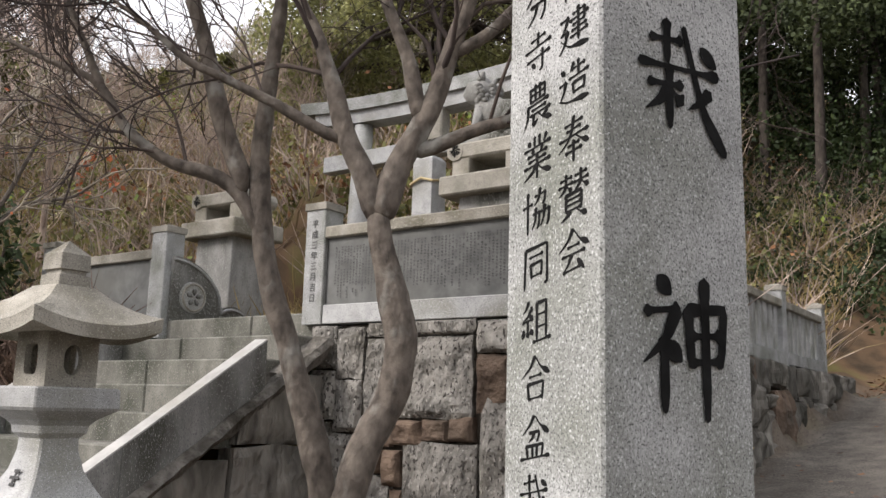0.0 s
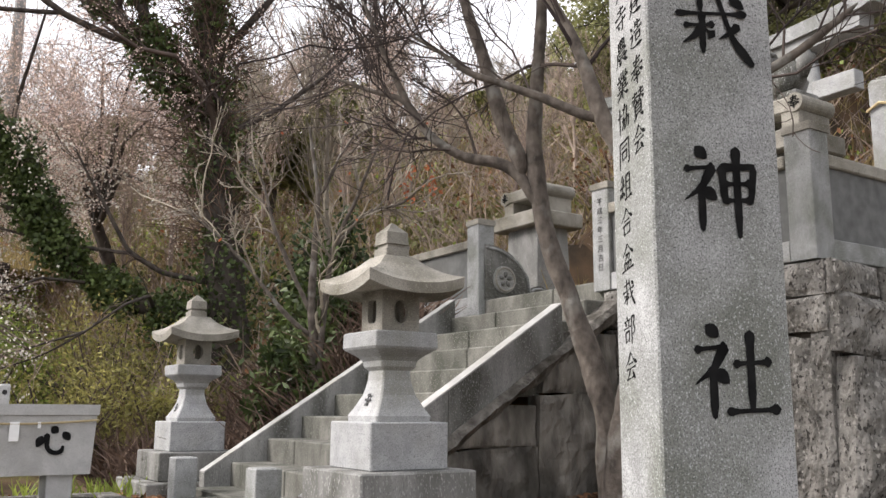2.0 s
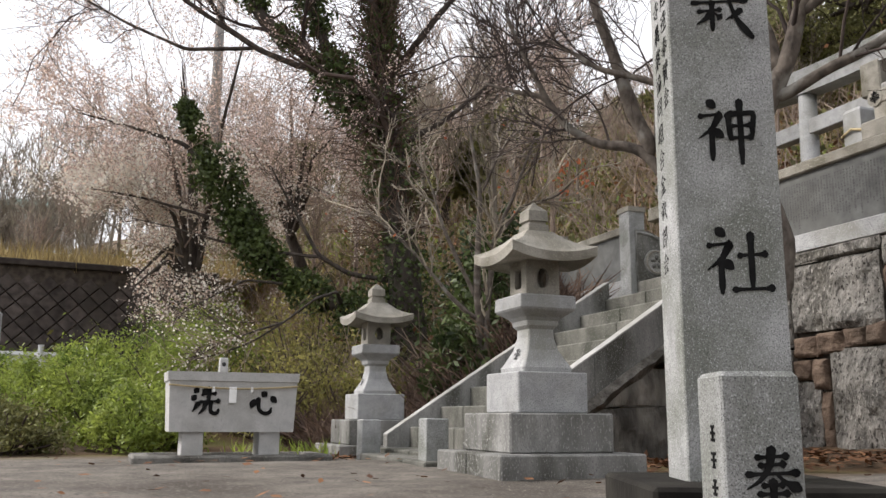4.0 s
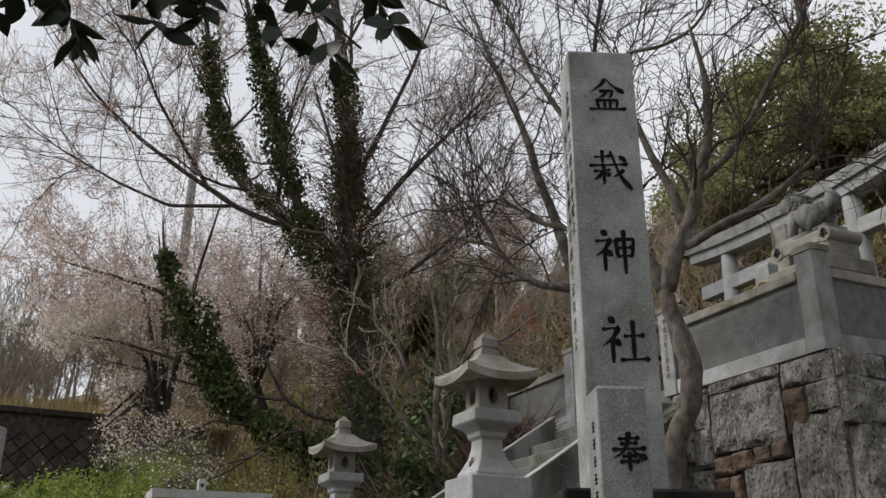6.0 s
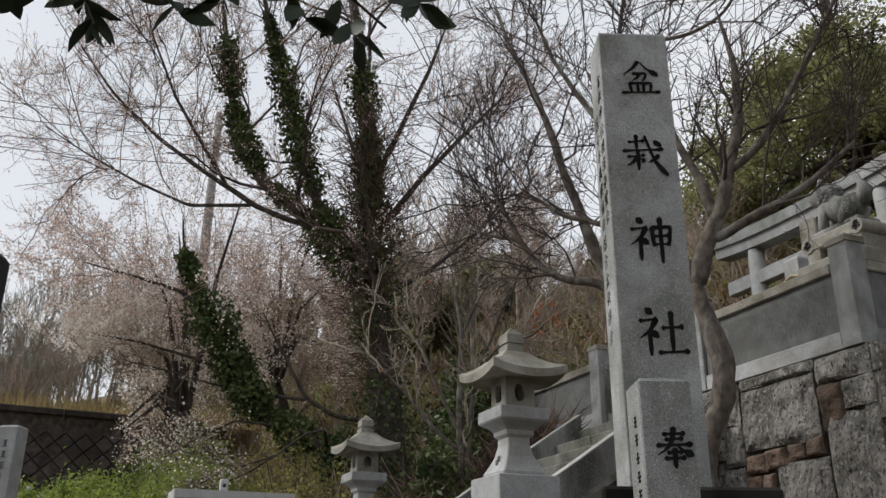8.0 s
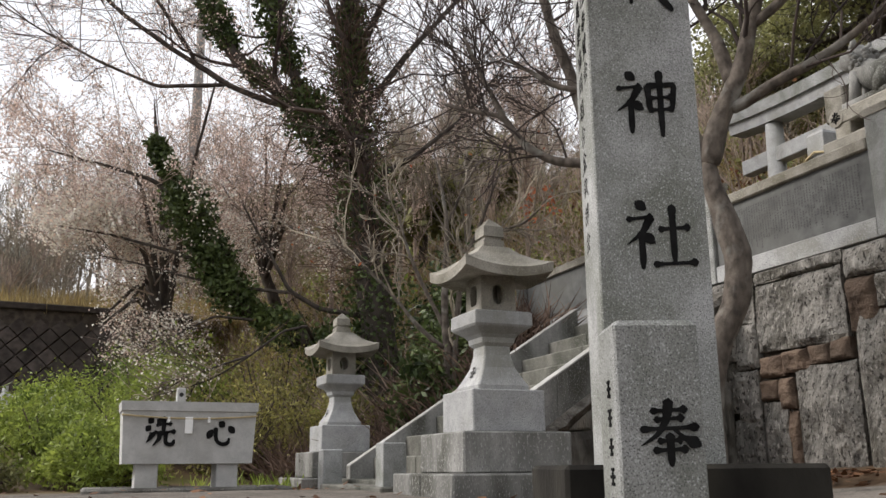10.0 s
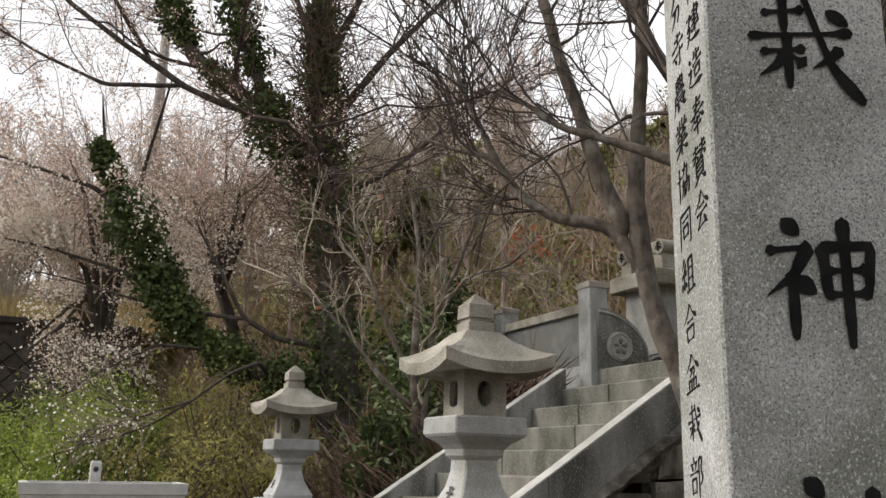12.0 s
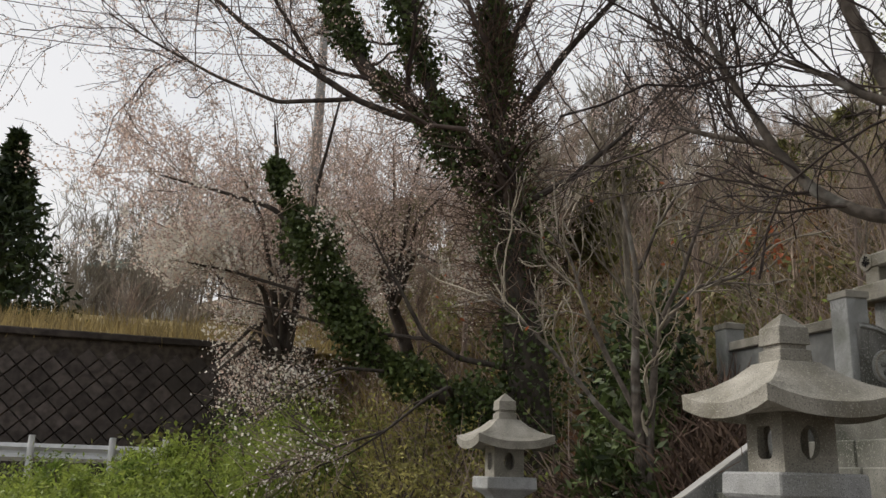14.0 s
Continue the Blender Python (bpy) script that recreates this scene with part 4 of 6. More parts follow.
TREE_B = [
    ([(-0.66, 5.12, 1.08), (-0.75, 5.11, 1.42), (-0.88, 5.1, 1.8), (-1.02, 5.09, 2.19), (-1.09, 5.08, 2.59), (-1.12, 5.08, 2.93), (-1.08, 5.08, 3.47), (-1.05, 5.09, 3.95), (-1.04, 5.12, 4.6)], 0.092, 0.036, True),
    ([(-1.1, 5.08, 2.5), (-1.24, 5.07, 2.75), (-1.37, 5.06, 2.82), (-1.64, 5.04, 2.87), (-1.91, 5.01, 3.06), (-2.09, 5.0, 3.37), (-2.38, 4.97, 3.46), (-2.68, 4.94, 3.6)], 0.05, 0.012, False),
    ([(-1.18, 5.07, 2.75), (-1.35, 5.06, 3.13), (-1.46, 5.05, 3.55), (-1.58, 5.04, 3.91), (-1.75, 5.1, 4.5), (-1.92, 5.12, 5.04), (-2.2, 5.12, 5.72), (-2.41, 5.12, 6.42)], 0.06, 0.014, False),
    ([(-2.07, 5.0, 3.3), (-2.19, 4.99, 3.58), (-2.32, 4.98, 3.86), (-2.5, 5.0, 4.3)], 0.028, 0.012, False),
    ([(-1.04, 5.12, 4.5), (-0.97, 5.05, 4.9), (-0.6, 5.0, 5.15), (-0.2, 5.0, 5.1), (0.11, 5.0, 5.2), (0.4, 5.0, 5.6)], 0.032, 0.01, False),
    ([(-1.04, 5.12, 4.5), (-1.0, 5.1, 5.0), (-0.92, 5.1, 5.6), (-0.78, 5.1, 6.3)], 0.035, 0.012, False),
    ([(-1.05, 5.1, 4.2), (-1.4, 5.1, 4.8), (-1.7, 5.1, 5.4), (-1.95, 5.1, 6.2)], 0.035, 0.012, False),
]
PLAN_GREY = [(10, 1.15, 0.8, 0.25, 0.34, 0.007), (7, 0.65, 0.7, 0.18, 0.5, 0.0042), (4, 0.34, 0.7, 0.12, 0.6, 0.0028)]
build_grey_tree(TREE_A, 11, (-0.55, 4.85), "bare smooth grey-barked tree forking before the stone wall", PLAN_GREY)
build_grey_tree(TREE_B, 12, (-0.58, 5.05), "bare leaning grey-barked tree with a long side limb", PLAN_GREY)


# ---- many-stemmed small tree beside the stairs ----
def build_maple():
    root = thing("small_bare_tree", "slender many-stemmed bare tree with pale brown twigs", "tree")
    x, y = -4.4, 7.7
    gz = ground_at(x, y) - 0.1
    rng = np.random.default_rng(21)
    g = [([(x + 0.02, y, gz), (-4.39, 7.71, 1.78), (-4.42, 7.69, 2.35), (-4.4, 7.7, 2.88), (-4.38, 7.71, 3.43), (-4.5, 7.65, 4.25)], 0.07, 0.014),
         ([(x + 0.08, y, gz), (-4.31, 7.74, 1.84), (-4.27, 7.77, 2.41), (-4.22, 7.79, 2.88), (-4.03, 7.88, 3.31), (-3.77, 8.02, 4.11)], 0.055, 0.012),
         ([(-4.42, 7.69, 1.84), (-4.7, 7.55, 2.11), (-5.03, 7.38, 2.58), (-5.34, 7.23, 2.93), (-5.71, 7.04, 3.24)], 0.032, 0.009),
         ([(-4.4, 7.7, 2.06), (-4.61, 7.6, 2.52), (-4.8, 7.5, 3.0), (-4.95, 7.42, 3.62), (-5.18, 7.31, 3.93)], 0.032, 0.009),
         ([(-4.22, 7.79, 2.82), (-3.93, 7.94, 3.25), (-3.51, 8.15, 3.37), (-3.19, 8.3, 3.76)], 0.028, 0.008),
         ([(-4.35, 7.72, 3.43), (-4.2, 7.8, 3.86), (-3.95, 7.92, 4.3)], 0.022, 0.007)]
    last = branch_parts(root, g, rng, BARK, TWIG_MAPLE, [(7, 0.85, 0.65, 0.15, 0.6, 0.009), (4, 0.42, 0.65, 0.12, 0.6, 0.006), (3, 0.2, 0.6, 0.1, 0.7, 0.004)], 9)
    tips = along(rng, last, 5000, 0.03)
    held = tips[(np.linalg.norm(tips - np.array([-3.3, 8.2, 3.6]), axis=1) < 0.26) | (rng.random(5000) < 0.006)]
    red = Cloud().add(*leaf_quads(rng, held, 0.06, 0.6, down=0.6))
    part("withered_foliage", red.mesh("withered_foliage", RED_LEAF), RED_LEAF, root, "few rust-red withered leaves", kind="stuff")


build_maple()


# ---- the great tree wrapped in ivy ----
def build_ivy_tree():
    root = thing("ivy_tree", "great bare tree with limbs wrapped in dark green ivy", "tree")
    rng = np.random.default_rng(31)
    x, y = -7.72, 11.03
    wrapped = [([(x, y, ground_at(x, y) - 0.2), (-7.86, 10.92, 2.8), (-7.97, 10.85, 3.84), (-8.03, 10.8, 4.81), (-8.14, 10.73, 5.72), (-8.25, 10.64, 6.77), (-8.29, 10.62, 8.38), (-8.42, 10.52, 9.96), (-8.62, 10.38, 11.78), (-8.9, 10.2, 13.5)], 0.33, 0.08),
               ([(-8.14, 10.73, 5.6), (-8.64, 10.36, 6.4), (-9.25, 9.92, 7.1), (-10.05, 9.33, 7.85), (-10.58, 8.95, 9.22), (-10.74, 8.83, 10.49), (-11.0, 8.65, 12.2)], 0.17, 0.04),
               ([(-8.73, 10.29, 6.51), (-9.05, 10.06, 7.22), (-9.45, 9.77, 8.58), (-9.66, 9.62, 9.62), (-10.0, 9.37, 11.12), (-10.4, 9.1, 12.8)], 0.12, 0.04),
               ([(-7.92, 10.88, 2.1), (-8.51, 10.46, 2.48), (-8.97, 10.12, 2.65), (-9.4, 9.8, 2.92), (-9.85, 9.48, 3.25), (-10.12, 9.28, 3.87), (-10.52, 9.0, 4.78), (-10.87, 8.74, 5.65), (-11.13, 8.55, 6.2)], 0.17, 0.035)]
    bare = [([(-9.0, 10.1, 6.85), (-9.5, 9.75, 6.98), (-10.06, 9.33, 7.26), (-10.93, 8.69, 7.97), (-11.73, 8.11, 8.69), (-12.59, 7.49, 9.7), (-13.54, 6.8, 11.3)], 0.065, 0.015),
            ([(-10.55, 8.98, 7.65), (-11.1, 8.6, 8.7), (-11.6, 8.23, 9.73), (-12.13, 7.85, 11.23), (-12.47, 7.61, 12.68)], 0.045, 0.012),
            ([(-10.15, 9.27, 7.3), (-11.15, 8.55, 7.25), (-12.03, 7.92, 7.73), (-12.92, 7.28, 8.34), (-13.68, 6.74, 8.95)], 0.04, 0.01),
            ([(-8.0, 10.83, 7.0), (-7.4, 11.26, 8.07), (-6.63, 11.82, 9.19), (-5.83, 12.4, 10.3)], 0.075, 0.02),
            ([(-7.99, 10.83, 5.5), (-7.36, 11.29, 5.94), (-6.63, 11.82, 6.71), (-6.0, 12.2, 7.6)], 0.06, 0.02),
            ([(-8.3, 10.6, 7.6), (-7.8, 10.9, 9.0), (-7.3, 11.3, 10.6), (-6.9, 11.6, 12.2)], 0.08, 0.02)]
    low = [([(-8.13, 10.73, 3.03), (-8.67, 10.34, 3.14), (-9.1, 10.03, 3.46), (-9.38, 9.82, 4.09), (-9.66, 9.62, 4.68), (-9.83, 9.5, 5.08)], 0.055, 0.015),
            ([(-9.06, 10.06, 3.43), (-9.75, 9.56, 3.5), (-10.51, 9.0, 3.69), (-11.2, 8.5, 3.93), (-11.73, 8.11, 4.07)], 0.035, 0.01)]
    # low sprays arching out over the shrubs, dotted with blossom
    sprays = [([(-8.75, 10.28, 2.6), (-7.6, 8.8, 2.55), (-6.95, 7.6, 2.27), (-7.16, 7.21, 1.91), (-7.5, 6.97, 1.64), (-7.83, 6.72, 1.48), (-8.22, 6.44, 1.37)], 0.035, 0.006),
              ([(-7.16, 7.21, 1.91), (-7.44, 7.0, 1.8), (-7.84, 6.72, 1.62), (-8.1, 6.5, 1.55)], 0.016, 0.005),
              ([(-9.4, 9.8, 2.92), (-9.6, 8.8, 2.9), (-9.7, 8.1, 2.5), (-9.9, 7.7, 2.2)], 0.03, 0.006)]
    tip = np.stack([resample(p[-4:], 8) for p, _, _ in sprays])
    fine, fr = sprout(rng, tip, np.full(tip.shape[:2], 0.012), 30, 0.95, 0.9, 0.1, 0.2, 0.5)
    spray = Cloud().add(*tubes(fine, np.maximum(fr, 0.003), 3))
    part("spray_growth", spray.mesh("spray_growth", TWIG), TWIG, root, kind="stuff")
    dots = Cloud().add(*leaf_quads(rng, along(rng, fine, 620, 0.06), 0.038, 0.9))
    part("white_blossom", dots.mesh("white_blossom", BLOSSOM), BLOSSOM, root, "small white blossom", kind="stuff")
    last = branch_parts(root, wrapped[:3] + bare, rng, BARK_DARK, TWIG_DARK, [(13, 2.5, 0.7, 0.18, 0.34, 0.010), (8, 1.3, 0.65, 0.12, 0.45, 0.0055), (5, 0.65, 0.6, 0.1, 0.6, 0.004)], 10, bare_stem=False)
    # the low ivied limb and the sprays carry short twigs only
    branch_parts(root, wrapped[:1] + wrapped[3:] + low + sprays, rng, BARK_DARK, TWIG_DARK, [(7, 0.75, 0.8, 0.15, 0.3, 0.006), (4, 0.4, 0.7, 0.1, 0.5, 0.0035)], 10, stem_drawn=True)
    side = [([(-10.6, 8.95, 5.0), (-11.2, 8.6, 5.5), (-12.0, 8.1, 5.8), (-12.9, 7.6, 6.1)], 0.05, 0.012), ([(-10.2, 9.25, 3.9), (-10.9, 8.8, 4.2), (-11.8, 8.3, 4.5), (-12.7, 7.9, 4.7)], 0.04, 0.012)]
    wide = branch_parts(root, wrapped[3:] + side, rng, BARK_DARK, TWIG, [(9, 1.7, 0.75, 0.12, 0.34, 0.007), (6, 1.0, 0.65, 0.08, 0.45, 0.0045), (4, 0.5, 0.6, 0.05, 0.6, 0.003)], 10, stem_drawn=True, keep=lambda e: (e[:, 2] > 4.4) | (e[:, 1] > 0.72 * -e[:, 0]))
    part("side_blossom", Cloud().add(*leaf_quads(rng, along(rng, wide, 8000, 0.06), 0.045, 0.8)).mesh("side_blossom", BUD), BUD, root, "pale pink blossom", kind="stuff")
    part("white_blossom", Cloud().add(*leaf_quads(rng, along(rng, wide[wide[:, -1, 2] < 5.2], 5200, 0.05), 0.05, 0.9)).mesh("white_blossom", BLOSSOM), BLOSSOM, root, "small white blossom", kind="stuff")
    P = np.stack([resample(p, 16) for p, _, _ in wrapped])
    c = Cloud()
    for i, n in enumerate((16000, 12500, 8500, 24000)):
        pts = along(rng, P[i:i + 1], n, 0.0, (0.03, (0.8, 0.85, 0.85, 1.0)[i]))
        out = unit(rng.normal(size=(n, 3)))
        r = (0.42, 0.34, 0.27, 0.38)[i] * (0.35 + 0.95 * rng.random(n) ** 0.8)
        lump = np.array([0.7 + 1.6 * noise.noise(Vector(p) * 1.7) for p in pts])
        if i == 0:
            r = r * np.interp(pts[:, 2], [2.5, 4.0, 6.0, 13.0], [1.0, 0.85, 0.72, 0.55])
        else:
            r = r * np.interp(pts[:, 2], [P[i, 0, 2], P[i, 0, 2] + 1.5, P[i, -1, 2]], [1.0, 1.0, 0.4])
        lump = np.maximum(lump, 0.0) + 0.25
        keep = lump > (0.6, 0.42, 0.42, 0.3)[i]
        if i == 0:
            keep &= (pts[:, 2] < 4.2) | (lump > 0.8)
        pts, out, r, lump = pts[keep], out[keep], r[keep], lump[keep]
        c.add(*leaf_quads(rng, pts + out * (r * lump)[:, None], 0.08, 0.8, down=0.5))
    part("ivy", c.mesh("ivy", IVY), IVY, root, "dark green climbing ivy", kind="stuff")
    b = Cloud().add(*leaf_quads(rng, along(rng, last, 62000, 0.04), 0.042, 0.6))
    part("bud_growth", b.mesh("bud_growth", BUD), BUD, root, "pinkish brown buds", kind="stuff")
    # brown dead creeper over the middle of the trunk
    t, r = sprout(rng, P[:1], np.full((1, 16), 0.2), 1100, 1.15, 1.25, 0.12, 0.35, 0.05, (0.2, 0.64), 6)
    t2, r2 = sprout(rng, P[1:2], np.full((1, 16), 0.2), 320, 0.9, 1.2, 0.12, 0.4, 0.05, (0.0, 0.35), 6)
    t, r = np.concatenate([t, t2]), np.concatenate([r, r2])
    part("dead_creeper", quad_mesh("dead_creeper", *tubes(t, np.maximum(r, 0.0075), 3), CREEPER), CREEPER, root, "tangle of dead brown creeper", kind="stuff")


build_ivy_tree()


# ---- blossoming tree ----
def build_blossom_tree(x, y, seed, reach, white, pink, label):
    root = thing("blossom_tree", label, "tree", group="blossoming trees")
    rng = np.random.default_rng(seed)
    z = ground_at(x, y)
    g = [([(x, y, z - 0.2), (x - 0.1, y - 0.1, z + 1.0), (x - 0.4, y - 0.4, z + 2.2)], 0.16, 0.12)]
    fork = np.array([x - 0.4, y - 0.4, z + 2.0])
    for e in reach:
        e = np.array(e)
        mid = fork * 0.5 + e * 0.5 + np.array([0, 0, 0.5 + 0.3 * rng.random()])
        g.append(([tuple(fork), tuple(fork * 0.75 + mid * 0.25), tuple(mid), tuple(e)], 0.075, 0.016))
    last = branch_parts(root, g, rng, BARK_DARK, TWIG, [(8, 2.3, 0.85, 0.06, 0.35, 0.007), (5, 1.4, 0.75, 0.04, 0.45, 0.0042), (4, 0.75, 0.6, 0.0, 0.6, 0.0032)], 9,
                        keep=lambda e: ((e[:, 1] > 0.68 * -e[:, 0]) | (e[:, 2] > 4.6)) & (e[:, 2] > 2.2))
    low = last[last[:, -1, 2] < 5.6]
    w = Cloud().add(*leaf_quads(rng, along(rng, low, white, 0.09), 0.05, 0.9))
    part("white_blossom", w.mesh("white_blossom", BLOSSOM), BLOSSOM, root, "small white blossom", kind="stuff")
    p = Cloud().add(*leaf_quads(rng, along(rng, last, pink, 0.08), 0.045, 0.8))
    part("pink_blossom", p.mesh("pink_blossom", BUD), BUD, root, "pale pink buds", kind="stuff")


build_blossom_tree(-11.6, 10.2, 41, [(-13.8, 9.9, 5.0), (-12.6, 8.9, 3.2), (-11.8, 8.3, 2.9), (-12.4, 9.2, 3.4), (-13.2, 9.4, 6.8), (-12.3, 9.4, 7.6), (-12.9, 10.4, 5.6), (-15.0, 10.6, 6.2), (-12.0, 8.6, 4.6), (-13.8, 10.6, 8.0), (-14.4, 10.0, 5.0), (-11.2, 10.0, 8.0)],
                   8500, 21000, "wide low tree dotted with white and pink blossom")
build_blossom_tree(-12.4, 13.6, 42, [(-14.0, 13.4, 6.8), (-12.0, 12.0, 6.0), (-10.9, 12.4, 6.6), (-12.8, 13.0, 8.4), (-13.4, 12.2, 7.2), (-11.4, 12.6, 8.2), (-10.6, 12.0, 5.2)],
                   2500, 17000, "pink-budded bare tree on the slope behind")


# ---- woods on the hillside ----
def north(u, v):
    return uv_to_xy(u, v)[1]


def bare_tree_data(rng, height):
    n = 5
    base = np.array([[0, 0, -0.3], [0, 0, height * 0.25], [0, 0, height * 0.5], [0, 0, height * 0.75], [0, 0, height]], float)
    base[1:, :2] += rng.normal(size=(4, 2)) * 0.06 * height * np.linspace(0.3, 1, 4)[:, None]
    P, R = resample(base, 8)[None], np.linspace(0.018, 0.004, 8)[None] * height
    c = Cloud().add(*tubes(P, R, 5))
    P, R = sprout(rng, P, R, 11, height * 0.42, 0.7, 0.35, 0.15, 0.5, (0.25, 0.95), 6)
    c.add(*tubes(P, R, 3))
    P, R = sprout(rng, P, R, 8, height * 0.2, 0.6, 0.3, 0.2, 0.55, (0.2, 1), 5)
    c.add(*tubes(P, np.maximum(R, 0.012), 3))
    P, R = sprout(rng, P, R, 4, height * 0.1, 0.6, 0.25, 0.2, 0.6, (0.2, 1), 4)
    c.add(*tubes(P, np.maximum(R, 0.009), 3))
    return c.data()


def crown_data(rng, height, width, leaves, size):
    """Evergreen crown: clumps of leaves round uneven branch ends, with gaps."""
    k = 26
    a = rng.uniform(0, 2 * np.pi, k)
    h = rng.uniform(0.32, 1.0, k)
    r = width * np.sqrt(np.clip(1 - ((h - 0.55) / 0.5) ** 2, 0.05, 1)) * rng.uniform(0.35, 1.0, k)
    centre = np.stack([r * np.cos(a), r * np.sin(a), h * height], -1)
    which = rng.integers(0, k, leaves)
    off = unit(rng.normal(size=(leaves, 3))) * (rng.random(leaves) ** 0.45)[:, None] * width * 0.36 * np.array([1.15, 1.15, 0.7])
    return leaf_quads(rng, centre[which] + off, size, 0.7, 0.2), centre


def scatter(rng, count, box, keep):
    out = []
    while len(out) < count:
        u, v = rng.uniform(box[0], box[1]), rng.uniform(box[2], box[3])
        if keep(u, v):
            out.append((u, v))
    xy = np.array([uv_to_xy(u, v) for u, v in out])
    return xy, land(xy[:, 0], xy[:, 1])


def move(v, xy, z, s=1.0, a=0.0):
    c, t = math.cos(a) * s, math.sin(a) * s
    return np.stack([v[:, 0] * c - v[:, 1] * t + xy[0], v[:, 0] * t + v[:, 1] * c + xy[1], v[:, 2] * s + z], -1)


def build_hill_woods():
    rng = np.random.default_rng(51)
    protos = [bare_tree_data(rng, 5.5) for _ in range(4)]
    xy, z = scatter(rng, 330, (-62, 10, -4, 50), lambda u, v: (u < -10.5 and north(u, v) > 12.5) or (v > 36))
    for name, pick, material, label in (("bare_woods", 0, TWIG, "grey-brown leafless trees over the hillside"), ("bare_woods", 1, TWIG_PALE, "paler leafless trees over the hillside")):
        c = Cloud()
        for i in range(pick, len(xy), 2):
            v, q = protos[i % 4]
            low = 0.72 if -0.45 * xy[i, 1] < xy[i, 0] < 0.12 * xy[i, 1] else 1.3 if -0.75 * xy[i, 1] < xy[i, 0] < 0 else 1.0
            c.add(move(v, xy[i], z[i], low * rng.uniform(0.4, 0.85), rng.uniform(0, 6.28)), q)
        tagged(part(name, c.mesh(name, material), material), label, "woods", kind="stuff")
    # evergreen crowns among them
    for name, n, box, material, label, size in (("evergreen_woods", 60, (-50, 8, 2, 50), LEAF_OLIVE, "olive evergreen trees scattered over the hillside", 0.34),
                                                 ("dark_woods", 46, (0, 24, 14, 36), LEAF_DARK, "dark dense evergreen trees along the lane", 0.3),
                                                 ("tall_woods", 21, (-11, -0.5, 22.5, 35), LEAF_WOOD, "tall shady evergreen forest beyond the lane's end", 0.16)):
        c = Cloud()
        pts, zz = scatter(rng, n, box, (lambda u, v: (u < -12 and north(u, v) > 19) or v > 36) if name == "evergreen_woods" else (lambda u, v: name == "tall_woods" or not (u < 3.8 and v < 19)))
        t = Cloud()
        for p, h in zip(pts, zz):
            tall = rng.uniform(2.2, 4.5) * (0.6 if p[0] > -0.45 * p[1] else 1.0) if name == "evergreen_woods" else rng.uniform(5, 8) if name == "dark_woods" else rng.uniform(10, 14)
            (v, q), _ = crown_data(rng, tall, tall * (0.36 if tall < 9 else 0.26), 2000 if tall < 9 else 9500, size)
            c.add(v + np.array([p[0], p[1], h]), q)
            trunk = np.array([[[p[0], p[1], h - 0.3], [p[0] + 0.1, p[1], h + tall * 0.4], [p[0], p[1] + 0.1, h + tall * 0.8]]])
            t.add(*tubes(trunk, np.array([[0.16, 0.12, 0.05]]), 6))
        root = thing(name, label, "woods", kind="stuff")
        part("crown", c.mesh("crown", material), material, root, kind="stuff")
        part("trunk", t.mesh("trunk", BARK_DARK), BARK_DARK, root, kind="stuff")


build_hill_woods()


def build_far_woods():
    """Leafless trees round the far house across the valley road."""
    rng = np.random.default_rng(55)
    protos = [bare_tree_data(rng, 5.5) for _ in range(3)]
    c = Cloud()
    for i in range(46):
        x, y = rng.uniform(-46, -29), rng.uniform(13, 27)
        if math.hypot(x + 42.5, y - 24.6) < 4:
            continue
        v, q = protos[i % 3]
        c.add(move(v, (x, y), ground_at(x, y), rng.uniform(0.7, 1.15), rng.uniform(0, 6.28)), q)
    tagged(part("far_woods", c.mesh("far_woods", TWIG_PALE), TWIG_PALE), "pale leafless trees across the valley road", "woods", kind="stuff")


build_far_woods()


